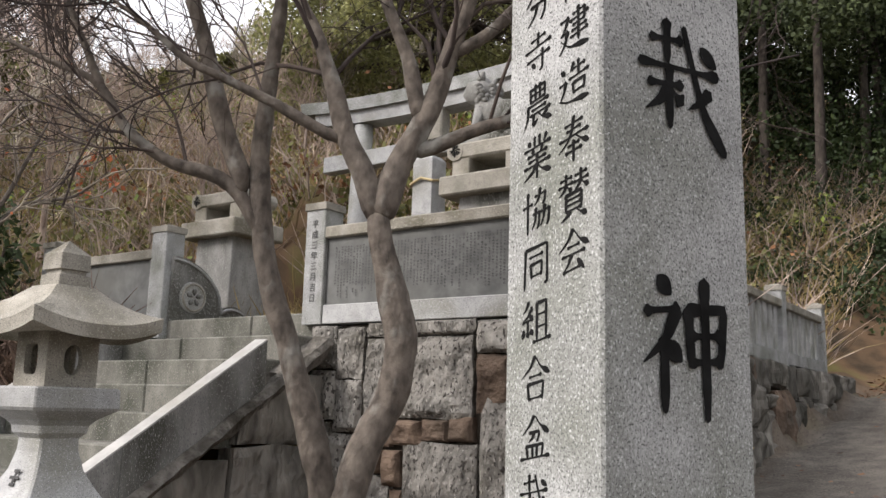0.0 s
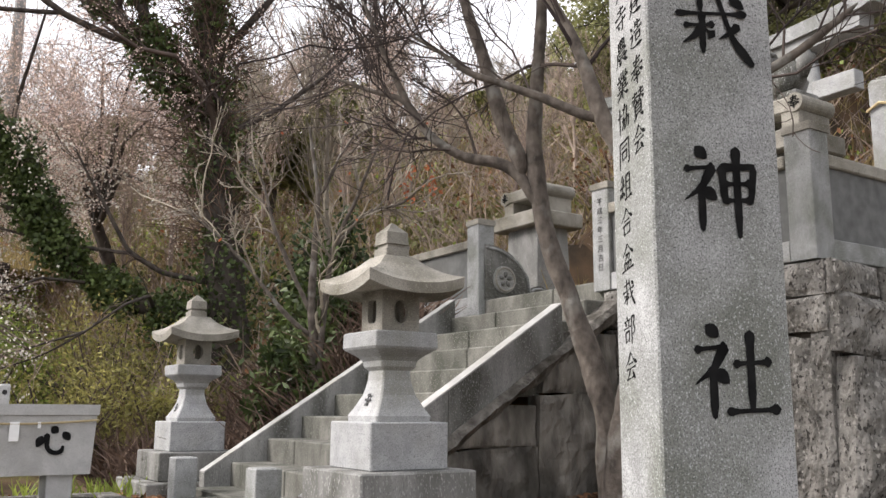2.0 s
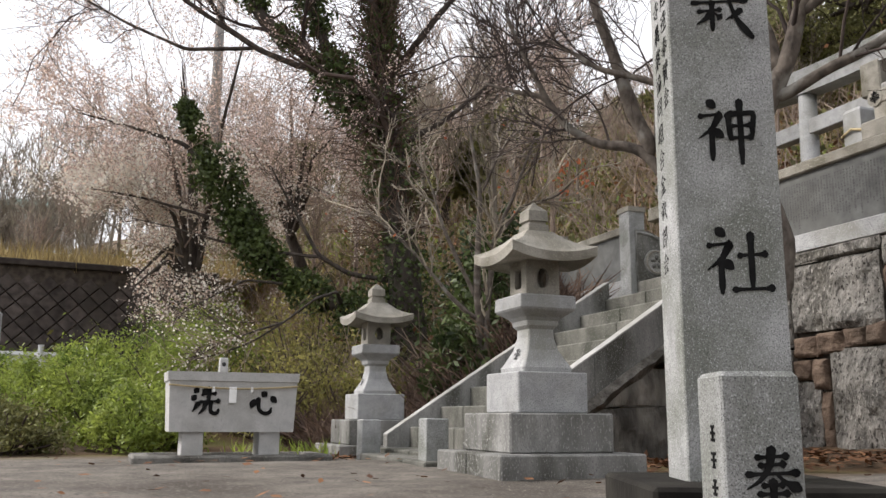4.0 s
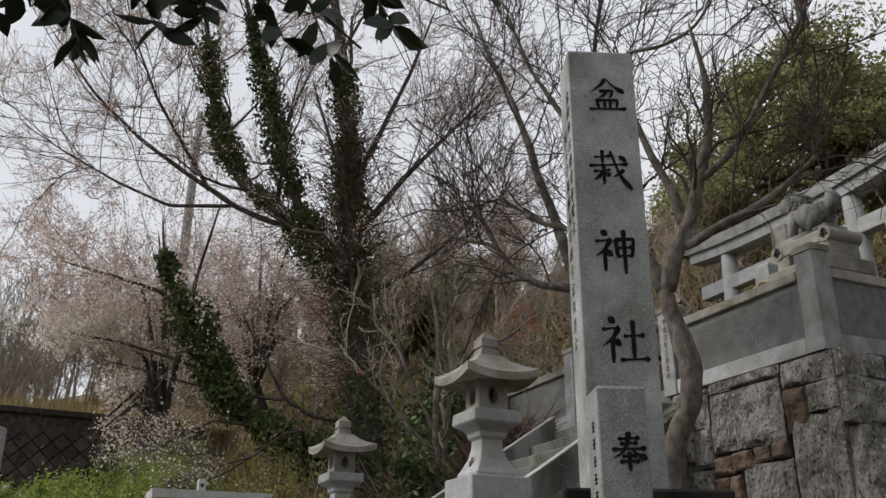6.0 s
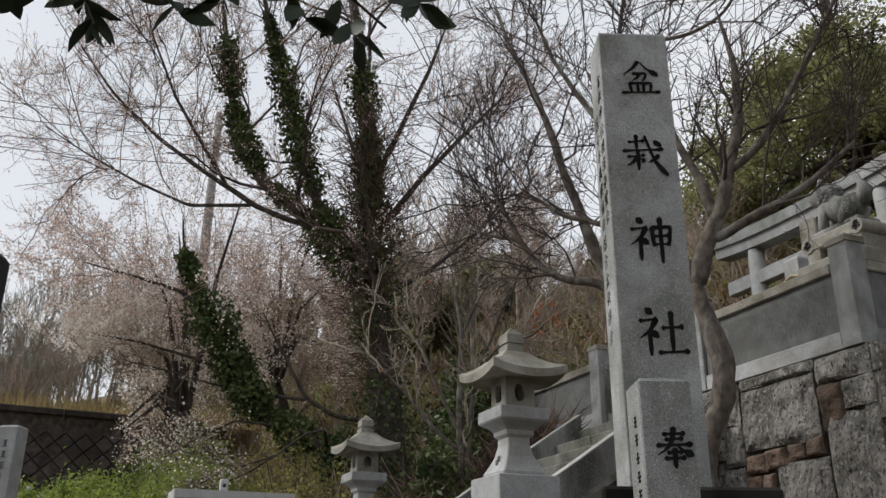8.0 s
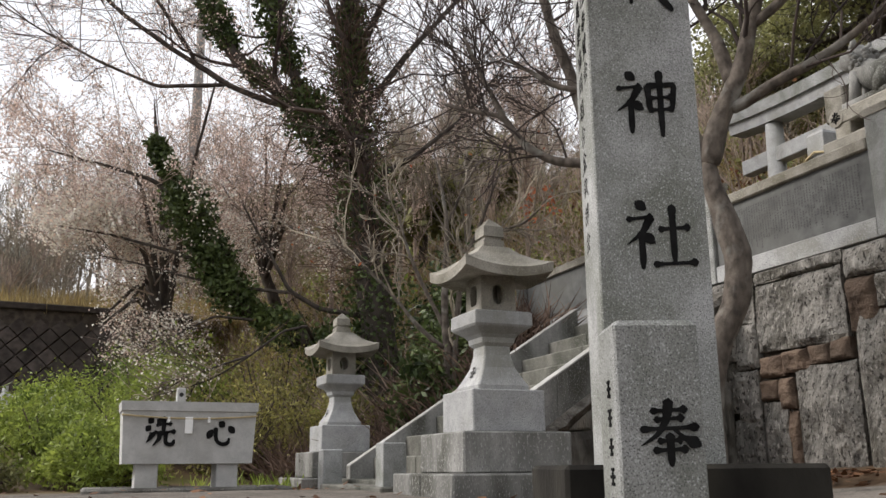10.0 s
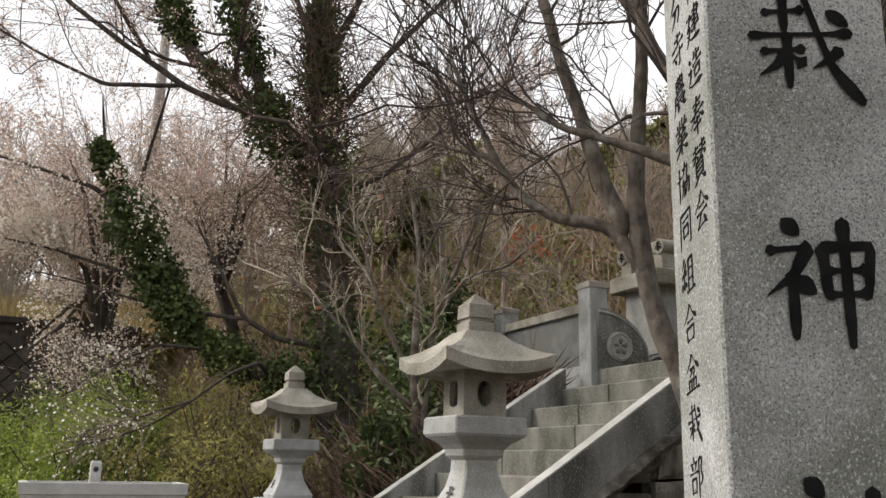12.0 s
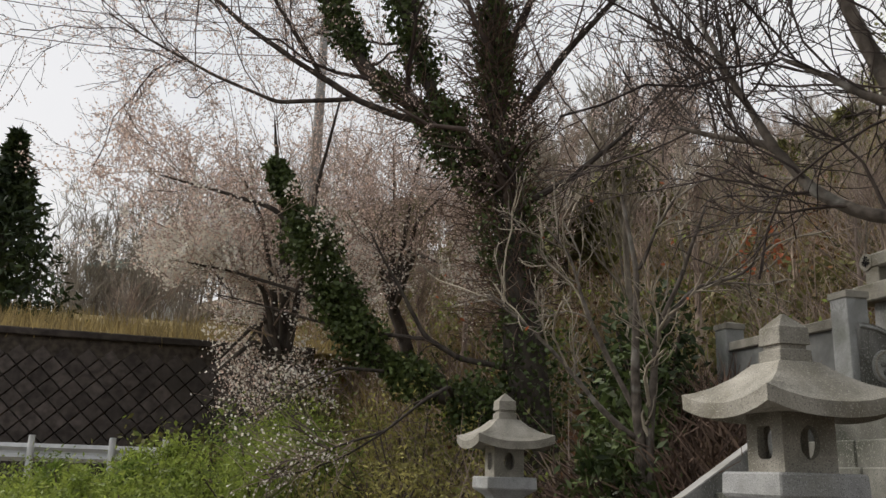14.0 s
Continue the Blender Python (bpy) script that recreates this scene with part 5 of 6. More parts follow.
def build_undergrowth():
    rng = np.random.default_rng(61)

    def thicket(name, count, box, keep, length, material, label, width, lean=0.5, tuft=5):
        xy, z = scatter(rng, count, box, keep)
        b = np.repeat(np.stack([xy[:, 0], xy[:, 1], z - 0.03], -1), tuft, 0)
        b[:, :2] += rng.normal(size=(len(b), 2)) * 0.12
        d = unit(rng.normal(size=b.shape) * np.array([lean, lean, 0.15]) + np.array([0, 0, 1]))
        L = (length * rng.uniform(0.4, 1.3, len(b)))[:, None]
        bend = rng.normal(size=b.shape) * np.array([0.25, 0.25, 0.0]) * L
        s = unit(np.cross(d, rng.normal(size=b.shape))) * width
        top = b + d * L + bend
        mid = b + d * L * 0.55 + bend * 0.25
        v = np.stack([b - s, b + s, mid + s * 0.8, mid - s * 0.8, top + s * 0.15, top - s * 0.15], 1)
        i = np.arange(len(b))[:, None] * 6
        q = np.concatenate([i + np.array([0, 1, 2, 3]), i + np.array([3, 2, 4, 5])])
        tagged(part(name, quad_mesh(name, v.reshape(-1, 3), q, material), material), label, "undergrowth", kind="stuff")

    def hill(u, v):
        return (u < -10.2 and v > 2.6 and north(u, v) > 8.5) or (v > 12 and u < -4.5) or (v > 24 and u < 6) or (v > 9.6 and -10.4 < u < -3.6)

    def bank(u, v):
        return (u < -7.4 and v > 3.2 and v < 5.0) or (u < -10 and 3 < v < 9)
    thicket("dry_grass", 12000, (-30, 3, -2, 26), hill, 0.75, STRAWGRASS, "dry straw-coloured grass on the hillside", 0.012)
    thicket("brown_thicket", 10000, (-40, 6, -3, 40), hill, 1.4, TWIG, "tangled leafless brown brush on the hillside", 0.014, 0.7)
    thicket("dark_brush", 2600, (-13, -7.5, 1.9, 6), lambda u, v: bank(u, v) or (u < -8.6 and v < 3.2), 0.62, CREEPER, "dark tangled stems behind the lantern", 0.012, 0.9)
    thicket("bright_grass", 700, (-9.4, -2.9, 6.2, 9.6), lambda u, v: u < -5.2 or v > 8, 0.5, STRAWGRASS, "tufts of yellow grass on the terrace", 0.01)
    thicket("green_blades", 26, (-8.1, -7.45, 0.9, 1.9), lambda u, v: True, 0.2, LEAF_FRESH, "green bulb leaves behind the trough", 0.012, 0.25, 7)


build_undergrowth()


def build_hill_shrubs():
    rng = np.random.default_rng(65)

    def hill(u, v):
        return (u < -10.2 and north(u, v) > 9.5) or (v > 12 and u < -4.5) or (v > 26 and u < 6) or (v > 9.6 and -10.4 < u < -4.8)
    for name, count, box, keep, each, size, spread, material, label in (
            ("hill_shrubs", 950, (-40, 4, -2, 40), hill, 150, 0.15, 0.42, LEAF_OLIVE, "olive evergreen bushes over the hillside"),
            ("green_shrubs", 150, (-30, 4, -2, 34), hill, 150, 0.14, 0.4, LEAF_FRESH, "fresh green bushes over the hillside"),
            ("brown_shrubs", 260, (-40, 4, -2, 40), hill, 130, 0.12, 0.5, LITTER, "russet withered bushes over the hillside"),
            ("lane_shrubs", 480, (-11, 16, 9, 36), lambda u, v: v > 25 or u > 5.2, 300, 0.17, 0.5, LEAF_DARK, "dark shady bushes at the lane's end"),
            ("lane_edge_shrubs", 260, (-8, 9, 13.0, 25), lambda u, v: v > 18.2 or u > 4.8, 220, 0.12, 0.34, LEAF_DARK, "low green bushes at the lane's end")):
        xy, z = scatter(rng, count, box, keep)
        c = np.repeat(np.stack([xy[:, 0], xy[:, 1], z + 0.35], -1), each, 0)
        s = np.repeat(rng.uniform(0.5, 1.4, count), each)[:, None] * spread
        p = c + rng.normal(size=c.shape) * s * np.array([1, 1, 0.75 if name != "lane_shrubs" else 2.2])
        if name == "lane_shrubs":
            p[:, 2] += 0.8
        tagged(part(name, Cloud().add(*leaf_quads(rng, p, size, 0.6, down=0.2)).mesh(name, material), material), label, "undergrowth", kind="stuff")


build_hill_shrubs()


def build_shrub(u, v, size, leaves, leaf, material, seed, name, label):
    rng = np.random.default_rng(seed)
    x, y = uv_to_xy(u, v)
    z = ground_at(x, y)
    root = thing(name, label, "shrub", place(x, y, z), "shrubs at the yard's edge")
    k = 46
    c = unit(rng.normal(size=(k, 3))) * rng.uniform(0.3, 1.0, (k, 1)) * np.array(size)
    c[:, 2] = np.abs(c[:, 2]) * 0.95 + 0.08
    which = rng.integers(0, k, leaves)
    p = c[which] + rng.normal(size=(leaves, 3)) * 0.12 * np.array(size) * rng.uniform(0.5, 1.5, k)[which][:, None]
    p[:, 2] = np.abs(p[:, 2])
    lf = Cloud().add(*leaf_quads(rng, p, leaf, 0.36, down=0.1))
    part("foliage", lf.mesh("foliage", material), material, root, kind="stuff")
    st = np.zeros((k, 4, 3))
    for j in range(4):
        st[:, j] = c * np.array([0.15 + 0.28 * j, 0.15 + 0.28 * j, j / 3.0])
    st[:, 0, 2] = -0.05
    part("stem_growth", quad_mesh("stem_growth", *tubes(st, np.full((k, 4), 0.012), 4), TWIG_DARK), TWIG_DARK, root, kind="stuff")
    return root


SHRUBS = [(-12.4, -1.6, (1.1, 0.9, 0.95), LEAF_FRESH), (-14.7, 1.7, (1.4, 1.2, 2.5), LEAF_OLIVE), (-13.0, 0.4, (1.0, 0.9, 1.5), LEAF_FRESH), (-11.2, -1.1, (0.9, 0.8, 0.95), LEAF_FRESH), (-9.3, 0.0, (0.8, 0.7, 0.75), LEAF_FRESH), (-10.4, -0.5, (1.0, 0.9, 0.9), LEAF_FRESH), (-11.6, 0.7, (1.2, 1.1, 1.7), LEAF_FRESH), (-12.6, -0.7, (1.0, 0.9, 1.1), LEAF_FRESH), (-9.0, -1.4, (0.7, 0.6, 0.5), LEAF_OLIVE),
          (-13.6, 1.2, (1.2, 1.2, 2.0), LEAF_FRESH), (-13.2, -2.6, (1.1, 1.0, 0.7), LEAF_FRESH), (-10.3, 1.6, (1.1, 0.9, 1.2), LEAF_YELLOW), (-11.8, 2.5, (1.3, 1.1, 2.0), LEAF_YELLOW), (-9.8, 2.7, (0.8, 0.6, 1.2), LEAF_YELLOW),
          (-8.3, 3.75, (0.6, 0.45, 1.15), IVY), (-8.9, 4.2, (0.6, 0.5, 1.5), IVY), (-9.4, 4.6, (0.7, 0.5, 1.8), LEAF_DARK)]
for n_, (u_, v_, s_, m_) in enumerate(SHRUBS):
    dark = m_ in (IVY, LEAF_DARK)
    build_shrub(u_, v_, s_, 2600 if dark else 11000 if m_ is LEAF_FRESH else 4200, 0.13 if dark else 0.07, m_, 70 + n_, "shrub",
                "glossy dark green ivy-like shrub beside the lantern" if dark else "fresh green leafy shrub behind the trough" if m_ is LEAF_FRESH else "thin yellowish shrub with bare brown stems")


def build_edge_trees():
    rng = np.random.default_rng(81)
    # broad evergreen above the fence
    x, y = -0.3, 21.5
    z = ground_at(x, y)
    root = thing("evergreen_tree", "large broad-crowned evergreen tree above the terrace", "tree", place(x, y, z))
    k, n = 190, 78000
    d = unit(rng.normal(size=(k, 3)))
    centre = d * rng.uniform(0.5, 1.0, (k, 1)) * np.array([4.9, 4.6, 3.1])
    centre[:, 2] = np.where(centre[:, 2] < -1.7, -centre[:, 2], centre[:, 2]) + 11.2 - z
    which = rng.integers(0, k, n)
    off = unit(rng.normal(size=(n, 3))) * (rng.random(n) ** 0.5 * rng.uniform(0.5, 1.05, k)[which])[:, None] * np.array([1.1, 1.1, 0.75])
    part("crown", Cloud().add(*leaf_quads(rng, centre[which] + off, 0.125, 0.6, 0.2)).mesh("crown", LEAF_DOME), LEAF_DOME, root, kind="stuff")
    part("trunk", Geo().tube([(0, 0, -0.4), (0.2, 0, 3), (0, 0.2, 6), (0, 0, 10.5)], [0.4, 0.32, 0.22, 0.1], 9), BARK_DARK, root, smooth=True)
    P = np.stack([np.stack([np.array([0, 0, 2.5 + 0.4 * (i % 8)]) * (1 - t) + c * t for t in np.linspace(0, 1, 5)]) for i, c in enumerate(centre[::4])])
    part("limb_growth", quad_mesh("limb_growth", *tubes(P, np.linspace(0.12, 0.03, 5)[None].repeat(len(P), 0), 5), BARK_DARK), BARK_DARK, root)
    # dark conifer across the valley road
    x, y = -25.4, 10.5
    z = 3.2
    root = thing("conifer", "dark narrow conifer beyond the road", "tree", place(x, y, z))
    h = 7.2
    n = 9000
    t = rng.random(n) ** 0.8
    a = rng.uniform(0, 6.283, n)
    lay = 0.75 + 0.25 * np.sin(t * 60 + a * 2)
    r = 3.8 * (1 - t) * lay * np.sqrt(rng.random(n))
    lf = leaf_quads(rng, np.stack([r * np.cos(a), r * np.sin(a), 0.3 + t * h - 0.15 * r], -1), 0.3, 0.35, down=0.2)
    part("needles", Cloud().add(*lf).mesh("needles", LEAF_DARK), LEAF_DARK, root, kind="stuff")
    part("trunk", Geo().tube([(0, 0, -1.5), (0, 0, 4), (0, 0, 7.3)], [0.22, 0.14, 0.03], 8), BARK_DARK, root, smooth=True)


build_edge_trees()


# ---- brushed characters ----
BRUSH = {
    "盆": "p 46,98 34,80 6,58|n 52,97 66,79 97,58|j 32,62 66,64 63,50 56,41|p 48,62 42,50 28,41|v 22,33 26,9|c 22,33 78,35 74,9|v 42,33 43,9|v 58,33 57,9|h 2,6 98,9",
    "栽": "h 15,83 50,87|v 33,100 33,66|h 2,60 93,66|h 12,45 49,49|v 35,62 35,12|p 33,45 25,33 8,22|n 38,43 44,38 50,34|s 53,99 62,69 75,31 100,0|p 82,49 73,40 57,31|d 74,86 91,74",
    "神": "d 18,99 30,88|h 4,73 38,77|p 37,76 24,52 1,35|v 23,53 23,0|d 27,50 41,38|v 50,77 53,34|c 50,77 92,80 87,35|h 54,57 86,59|h 54,37 86,39|v 69,100 70,-6",
    "社": "d 18,99 30,88|h 4,73 38,77|p 37,76 24,52 1,35|v 23,53 23,0|d 27,50 41,38|h 50,58 92,61|v 69,92 69,8|h 40,6 100,9",
    "奉": "h 22,84 78,87|h 28,70 72,73|h 4,54 96,58|p 50,100 46,70 30,45 2,28|n 56,56 72,42 99,28|h 32,35 68,37|h 24,20 76,22|v 50,44 50,-4",
    "洗": "d 10,95 24,84|d 2,68 16,58|p 24,44 12,24 4,14|p 46,92 42,80 34,70|h 38,76 84,80|v 60,100 60,50|h 30,49 98,53|p 50,50 46,26 26,4|j 68,50 68,14 80,7 95,10 97,24",
    "心": "d 18,58 6,30|j 32,64 34,22 54,8 78,12 80,30|d 46,86 62,72|d 80,70 98,50",
    "分": "p 42,98 30,75 2,50|n 58,98 72,72 98,52|j 22,46 76,48 72,16 58,2|p 46,48 38,22 10,0",
    "寺": "h 25,86 75,89|v 50,100 50,66|h 4,64 96,68|h 10,38 92,42|j 66,54 66,8 56,2|d 28,28 40,16",
    "農": "v 24,95 24,62|c 24,92 76,94 76,62|v 42,100 42,62|v 58,100 58,62|h 24,78 76,79|h 24,62 76,63|h 14,52 88,54|p 16,52 14,24 2,2|h 30,40 78,41|h 24,28 94,30|v 36,28 34,4|p 34,4 44,8 52,14|n 52,28 68,12 98,2|p 84,24 76,18 66,14",
    "業": "v 40,100 40,78|v 58,100 58,78|d 18,94 26,82|p 82,96 78,88 72,80|h 4,74 96,77|d 32,70 38,62|p 68,72 64,66 60,60|h 16,57 84,59|h 20,44 80,46|h 4,31 96,34|v 50,58 50,-2|p 48,32 34,16 4,2|n 52,32 66,16 98,4",
    "協": "h 2,66 34,69|v 18,98 18,0|h 44,84 80,86|j 80,86 78,66 70,60|p 62,98 58,78 42,62|h 38,42 60,44|j 60,44 58,14 52,6|p 48,54 46,28 34,6|h 66,42 94,44|j 94,44 92,14 86,6|p 78,54 76,28 64,6",
    "同": "v 12,92 8,0|c 12,92 88,94 88,4|j 88,20 88,4 78,2|h 28,72 72,74|v 30,54 34,22|c 30,54 70,56 68,24|h 32,26 68,28",
    "組": "p 24,98 16,84 6,76|p 36,84 22,66 4,56|d 28,68 40,56|h 4,54 38,58|v 22,56 22,30|d 8,36 4,18|d 20,30 24,18|d 32,34 40,22|v 54,90 54,6|c 54,90 86,92 86,6|h 54,64 86,65|h 54,36 86,37|h 42,4 100,7",
    "合": "p 48,100 34,78 2,56|n 52,98 68,76 98,58|h 30,56 70,58|v 24,40 28,4|c 24,40 78,42 74,4|h 28,7 74,9",
    "部": "v 28,100 30,88|h 6,84 52,87|d 16,80 22,68|p 44,82 40,72 34,66|h 2,60 56,63|v 14,46 16,10|c 14,46 46,48 44,10|h 16,13 44,15|v 66,92 66,-2|j 66,92 92,94 78,66 94,42 76,28",
    "会": "p 48,100 34,78 2,56|n 52,98 68,76 98,58|h 32,62 68,64|h 14,44 86,47|p 44,44 34,24 18,10|h 18,9 74,14|d 64,30 84,6",
    "国": "v 10,96 10,0|c 10,96 90,97 90,0|h 28,76 72,78|h 32,52 68,54|h 26,24 76,26|v 50,76 50,26|d 62,46 70,36|h 10,4 90,6",
    "建": "h 48,88 86,90|v 86,90 86,62|h 38,74 98,77|h 48,61 86,63|h 44,48 92,50|h 40,34 96,37|v 66,100 66,20|h 6,84 32,87|p 32,86 22,64 8,48|h 8,50 30,53|p 30,52 20,24 2,6|n 8,38 34,12 98,2",
    "造": "p 50,98 44,88 38,80|h 44,84 86,87|v 66,100 66,66|h 36,64 98,67|v 48,50 50,26|c 48,50 86,52 84,26|h 50,28 84,30|d 10,92 22,80|h 4,58 24,62|p 24,60 18,38 6,22|n 4,22 30,10 98,4",
    "賛": "h 8,90 44,92|v 26,100 26,72|h 2,76 48,78|p 26,76 18,64 2,56|n 28,74 36,66 44,60|h 56,90 92,92|v 74,100 74,72|h 52,76 98,78|p 74,76 66,64 54,58|n 76,74 84,66 98,58|v 26,52 26,14|c 26,52 76,54 76,14|h 26,40 76,41|h 26,28 76,29|h 26,15 76,16|p 40,14 30,4 10,-4|n 60,14 74,4 92,-4",
}


def brush_width(kind, t):
    if kind == "h":
        return 0.75 + 0.45 * np.exp(-((t - 0.04) / 0.08) ** 2) + 0.75 * np.exp(-((t - 0.95) / 0.07) ** 2) - 0.2 * np.sin(np.pi * t)
    if kind == "v":
        return 1.1 + 0.4 * np.exp(-((t - 0.05) / 0.08) ** 2) - 0.55 * np.clip(t - 0.8, 0, 1) * 4
    if kind == "p":
        return 1.45 * (1 - t) ** 0.8 + 0.12
    if kind == "n":
        return 0.5 + 1.4 * np.exp(-((t - 0.8) / 0.24) ** 2) * (1 - 0.7 * np.clip(t - 0.85, 0, 1) * 6)
    if kind == "s":
        return 0.85 + 0.75 * np.exp(-((t - 0.85) / 0.2) ** 2) * (1 - 0.8 * np.clip(t - 0.9, 0, 1) * 8)
    if kind == "d":
        return 0.45 + 1.35 * np.sin(np.pi * np.clip(t * 0.85 + 0.12, 0, 1))
    return 1.0 + 0.3 * np.exp(-((t - 0.05) / 0.1) ** 2) - 0.6 * np.clip(t - 0.85, 0, 1) * 5


def brush_strokes(ch, size, weight=0.052):
    """One flat ribbon for each stroke of a character, facing -y, centred."""
    out = []
    for n_, s in enumerate(BRUSH[ch].split("|")):
        kind, *pts = s.split()
        p = np.array([[float(q) for q in w.split(",")] for w in pts]) / 100.0 - 0.5
        m = 16
        if kind == "c":
            p = np.array([p[0], p[0] * 0.08 + p[1] * 0.92, p[1], p[1] * 0.9 + p[2] * 0.1, p[2]])
        q = np.concatenate([p, np.zeros((len(p), 1))], 1)
        c = resample(q, m)[:, :2] if kind != "c" else np.stack([np.interp(np.linspace(0, 1, m), np.concatenate([[0], np.cumsum(np.linalg.norm(np.diff(p, axis=0), axis=1))]) / np.sum(np.linalg.norm(np.diff(p, axis=0), axis=1)), p[:, a]) for a in (0, 1)], -1)
        t = np.linspace(0, 1, m)
        w = weight * np.maximum(brush_width(kind, t), 0.08)
        d = np.gradient(c, axis=0)
        d /= np.linalg.norm(d, axis=1)[:, None] + 1e-9
        nrm = np.stack([-d[:, 1], d[:, 0]], 1)
        rag = 1 + 0.07 * np.array([noise.noise(Vector((a * 14, n_ * 5.1, b * 14))) for a, b in c])
        L, R_ = (c + nrm * (w * rag)[:, None]) * size, (c - nrm * (w * rag)[:, None]) * size
        # round the ends of the stroke
        a0, a1 = (c[0] - d[0] * w[0] * 0.7) * size, (c[-1] + d[-1] * w[-1] * 0.7) * size
        y0, y1 = -0.003 - 0.00025 * n_, 0.002
        ring = [a0] + list(L) + [a1] + list(R_[::-1])
        k = len(ring)
        vs = [(x, y0, z) for x, z in ring] + [(x, y1, z) for x, z in ring]
        fs = [(i, (i + 1) % k, k + (i + 1) % k, k + i) for i in range(k)]
        fs += [(0, 1, k - 1), (m, m + 1, m + 2)] + [(i, i + 1, k - i - 1, k - i) for i in range(1, m)]
        out.append(Geo().add(vs, fs))
    return out


def brush_character(parent, ch, size, m, weight=0.052, slant=0.0, depth=1.0):
    g = Geo()
    for s in brush_strokes(ch, size, weight):
        for v in s.v:
            v[:, 2] += slant * v[:, 0]
            v[:, 1] *= depth
            g.add(v, s.f)
    return part("character", g, INK, parent, "black brushed character", m=m)


for ch_, z_, s_, x_ in (("盆", 1.972, 0.190, -0.045), ("栽", 1.548, 0.205, -0.056), ("神", 1.120, 0.205, -0.054), ("社", 0.684, 0.212, -0.044)):
    brush_character(pillar, ch_, s_, place(x_, -0.002, z_), 0.038 if ch_ in "盆栽" else 0.044, 0.0, 0.12)
brush_character(small_post, "奉", 0.122, place(0.010, -0.001, 0.538 - small_post.matrix_basis.translation.z / K), 0.055)
for ch_, v_ in (("洗", 0.445), ("心", 0.985)):
    brush_character(basin, ch_, 0.26, place(-0.001, v_ - 0.71, 0.80 - 0.29, 90), 0.07)

# writing down the narrow side of the tall pillar
for col_, x_, z_ in (("国分寺農業協同組合盆栽部会", 0.152, 1.792), ("盆栽神社建造奉賛会", 0.064, 1.985)):
    for i_, ch_ in enumerate(col_):
        # brushed a little higher on the right, as the hand does
        brush_character(pillar, ch_, 0.07, place(-0.2365, x_, z_ - i_ * 0.0912, -90), 0.036, 0.16, 0.12)


def script_column(parent, m, height, width, count, material, seed):
    """A column of small writing that cannot be read: one short bar for each sign."""
    rng = random.Random(seed)
    for i in range(count):
        z = height * (0.5 - (i + 0.5) / count)
        h = height / count * 0.62
        g = Geo()
        for j in range(3):
            w = width * rng.uniform(0.45, 1.0)
            zz = z + h * (0.4 - 0.4 * j)
            g.box(-w / 2, w / 2, -0.002, 0.002, zz - h * 0.09, zz + h * 0.09, 0.0005)
        g.box(-width * 0.09, width * 0.09, -0.0024, 0.002, z - h * 0.45, z + h * 0.45, 0.0005)
        part("sign", g, material, parent, m=m)


script_column(small_post, place(-0.0945, 0.07, 0.48 - small_post.matrix_basis.translation.z / K, -90), 0.36, 0.042, 6, INK, 3)
script_column(white_post, place(0.0, -0.099, 0.85), 0.7, 0.06, 7, CARVED, 4)


for lamp_ in (lantern_a, lantern_b):
    script_column(lamp_, place(0.0, -0.152, 1.12) @ Matrix.Rotation(radians(-21), 4, "X"), 0.13, 0.075, 1, CARVED, 8)

# year on the first wall post, fine inscription on the wall panels
for i_, ch_ in enumerate("平成三年三月吉日"):
    part("character", text_mesh("character", ch_, 0.074, CARVED, 0.001, 0.0), CARVED, wall_a, m=place(-4.995, 5.2065, 2.96 - i_ * 0.088))


def fine_inscription(parent, name, m, width, height, columns, seed):
    rng = np.random.default_rng(seed)
    c = Cloud()
    for i in range(columns):
        x = width * (0.5 - (i + 0.5) / columns)
        z = height * 0.5
        stop = -height * rng.uniform(0.2, 0.5)
        while z > stop:
            h = rng.uniform(0.012, 0.022)
            if rng.random() < 0.88:
                for j in range(3):
                    w = width / columns * rng.uniform(0.15, 0.33)
                    zz = z - h * (0.15 + 0.3 * j)
                    c.add([(x - w, 0, zz - 0.0016), (x + w, 0, zz - 0.0016), (x + w, 0, zz + 0.0016), (x - w, 0, zz + 0.0016)], [(0, 1, 2, 3)])
            z -= h * 1.35
    part(name, c.mesh(name, CARVED), CARVED, parent, "rows of fine carved writing", m=m, kind="stuff")


fine_inscription(wall_a, "inscription", place(-3.97, 5.247, 2.55), 1.66, 0.42, 52, 6)


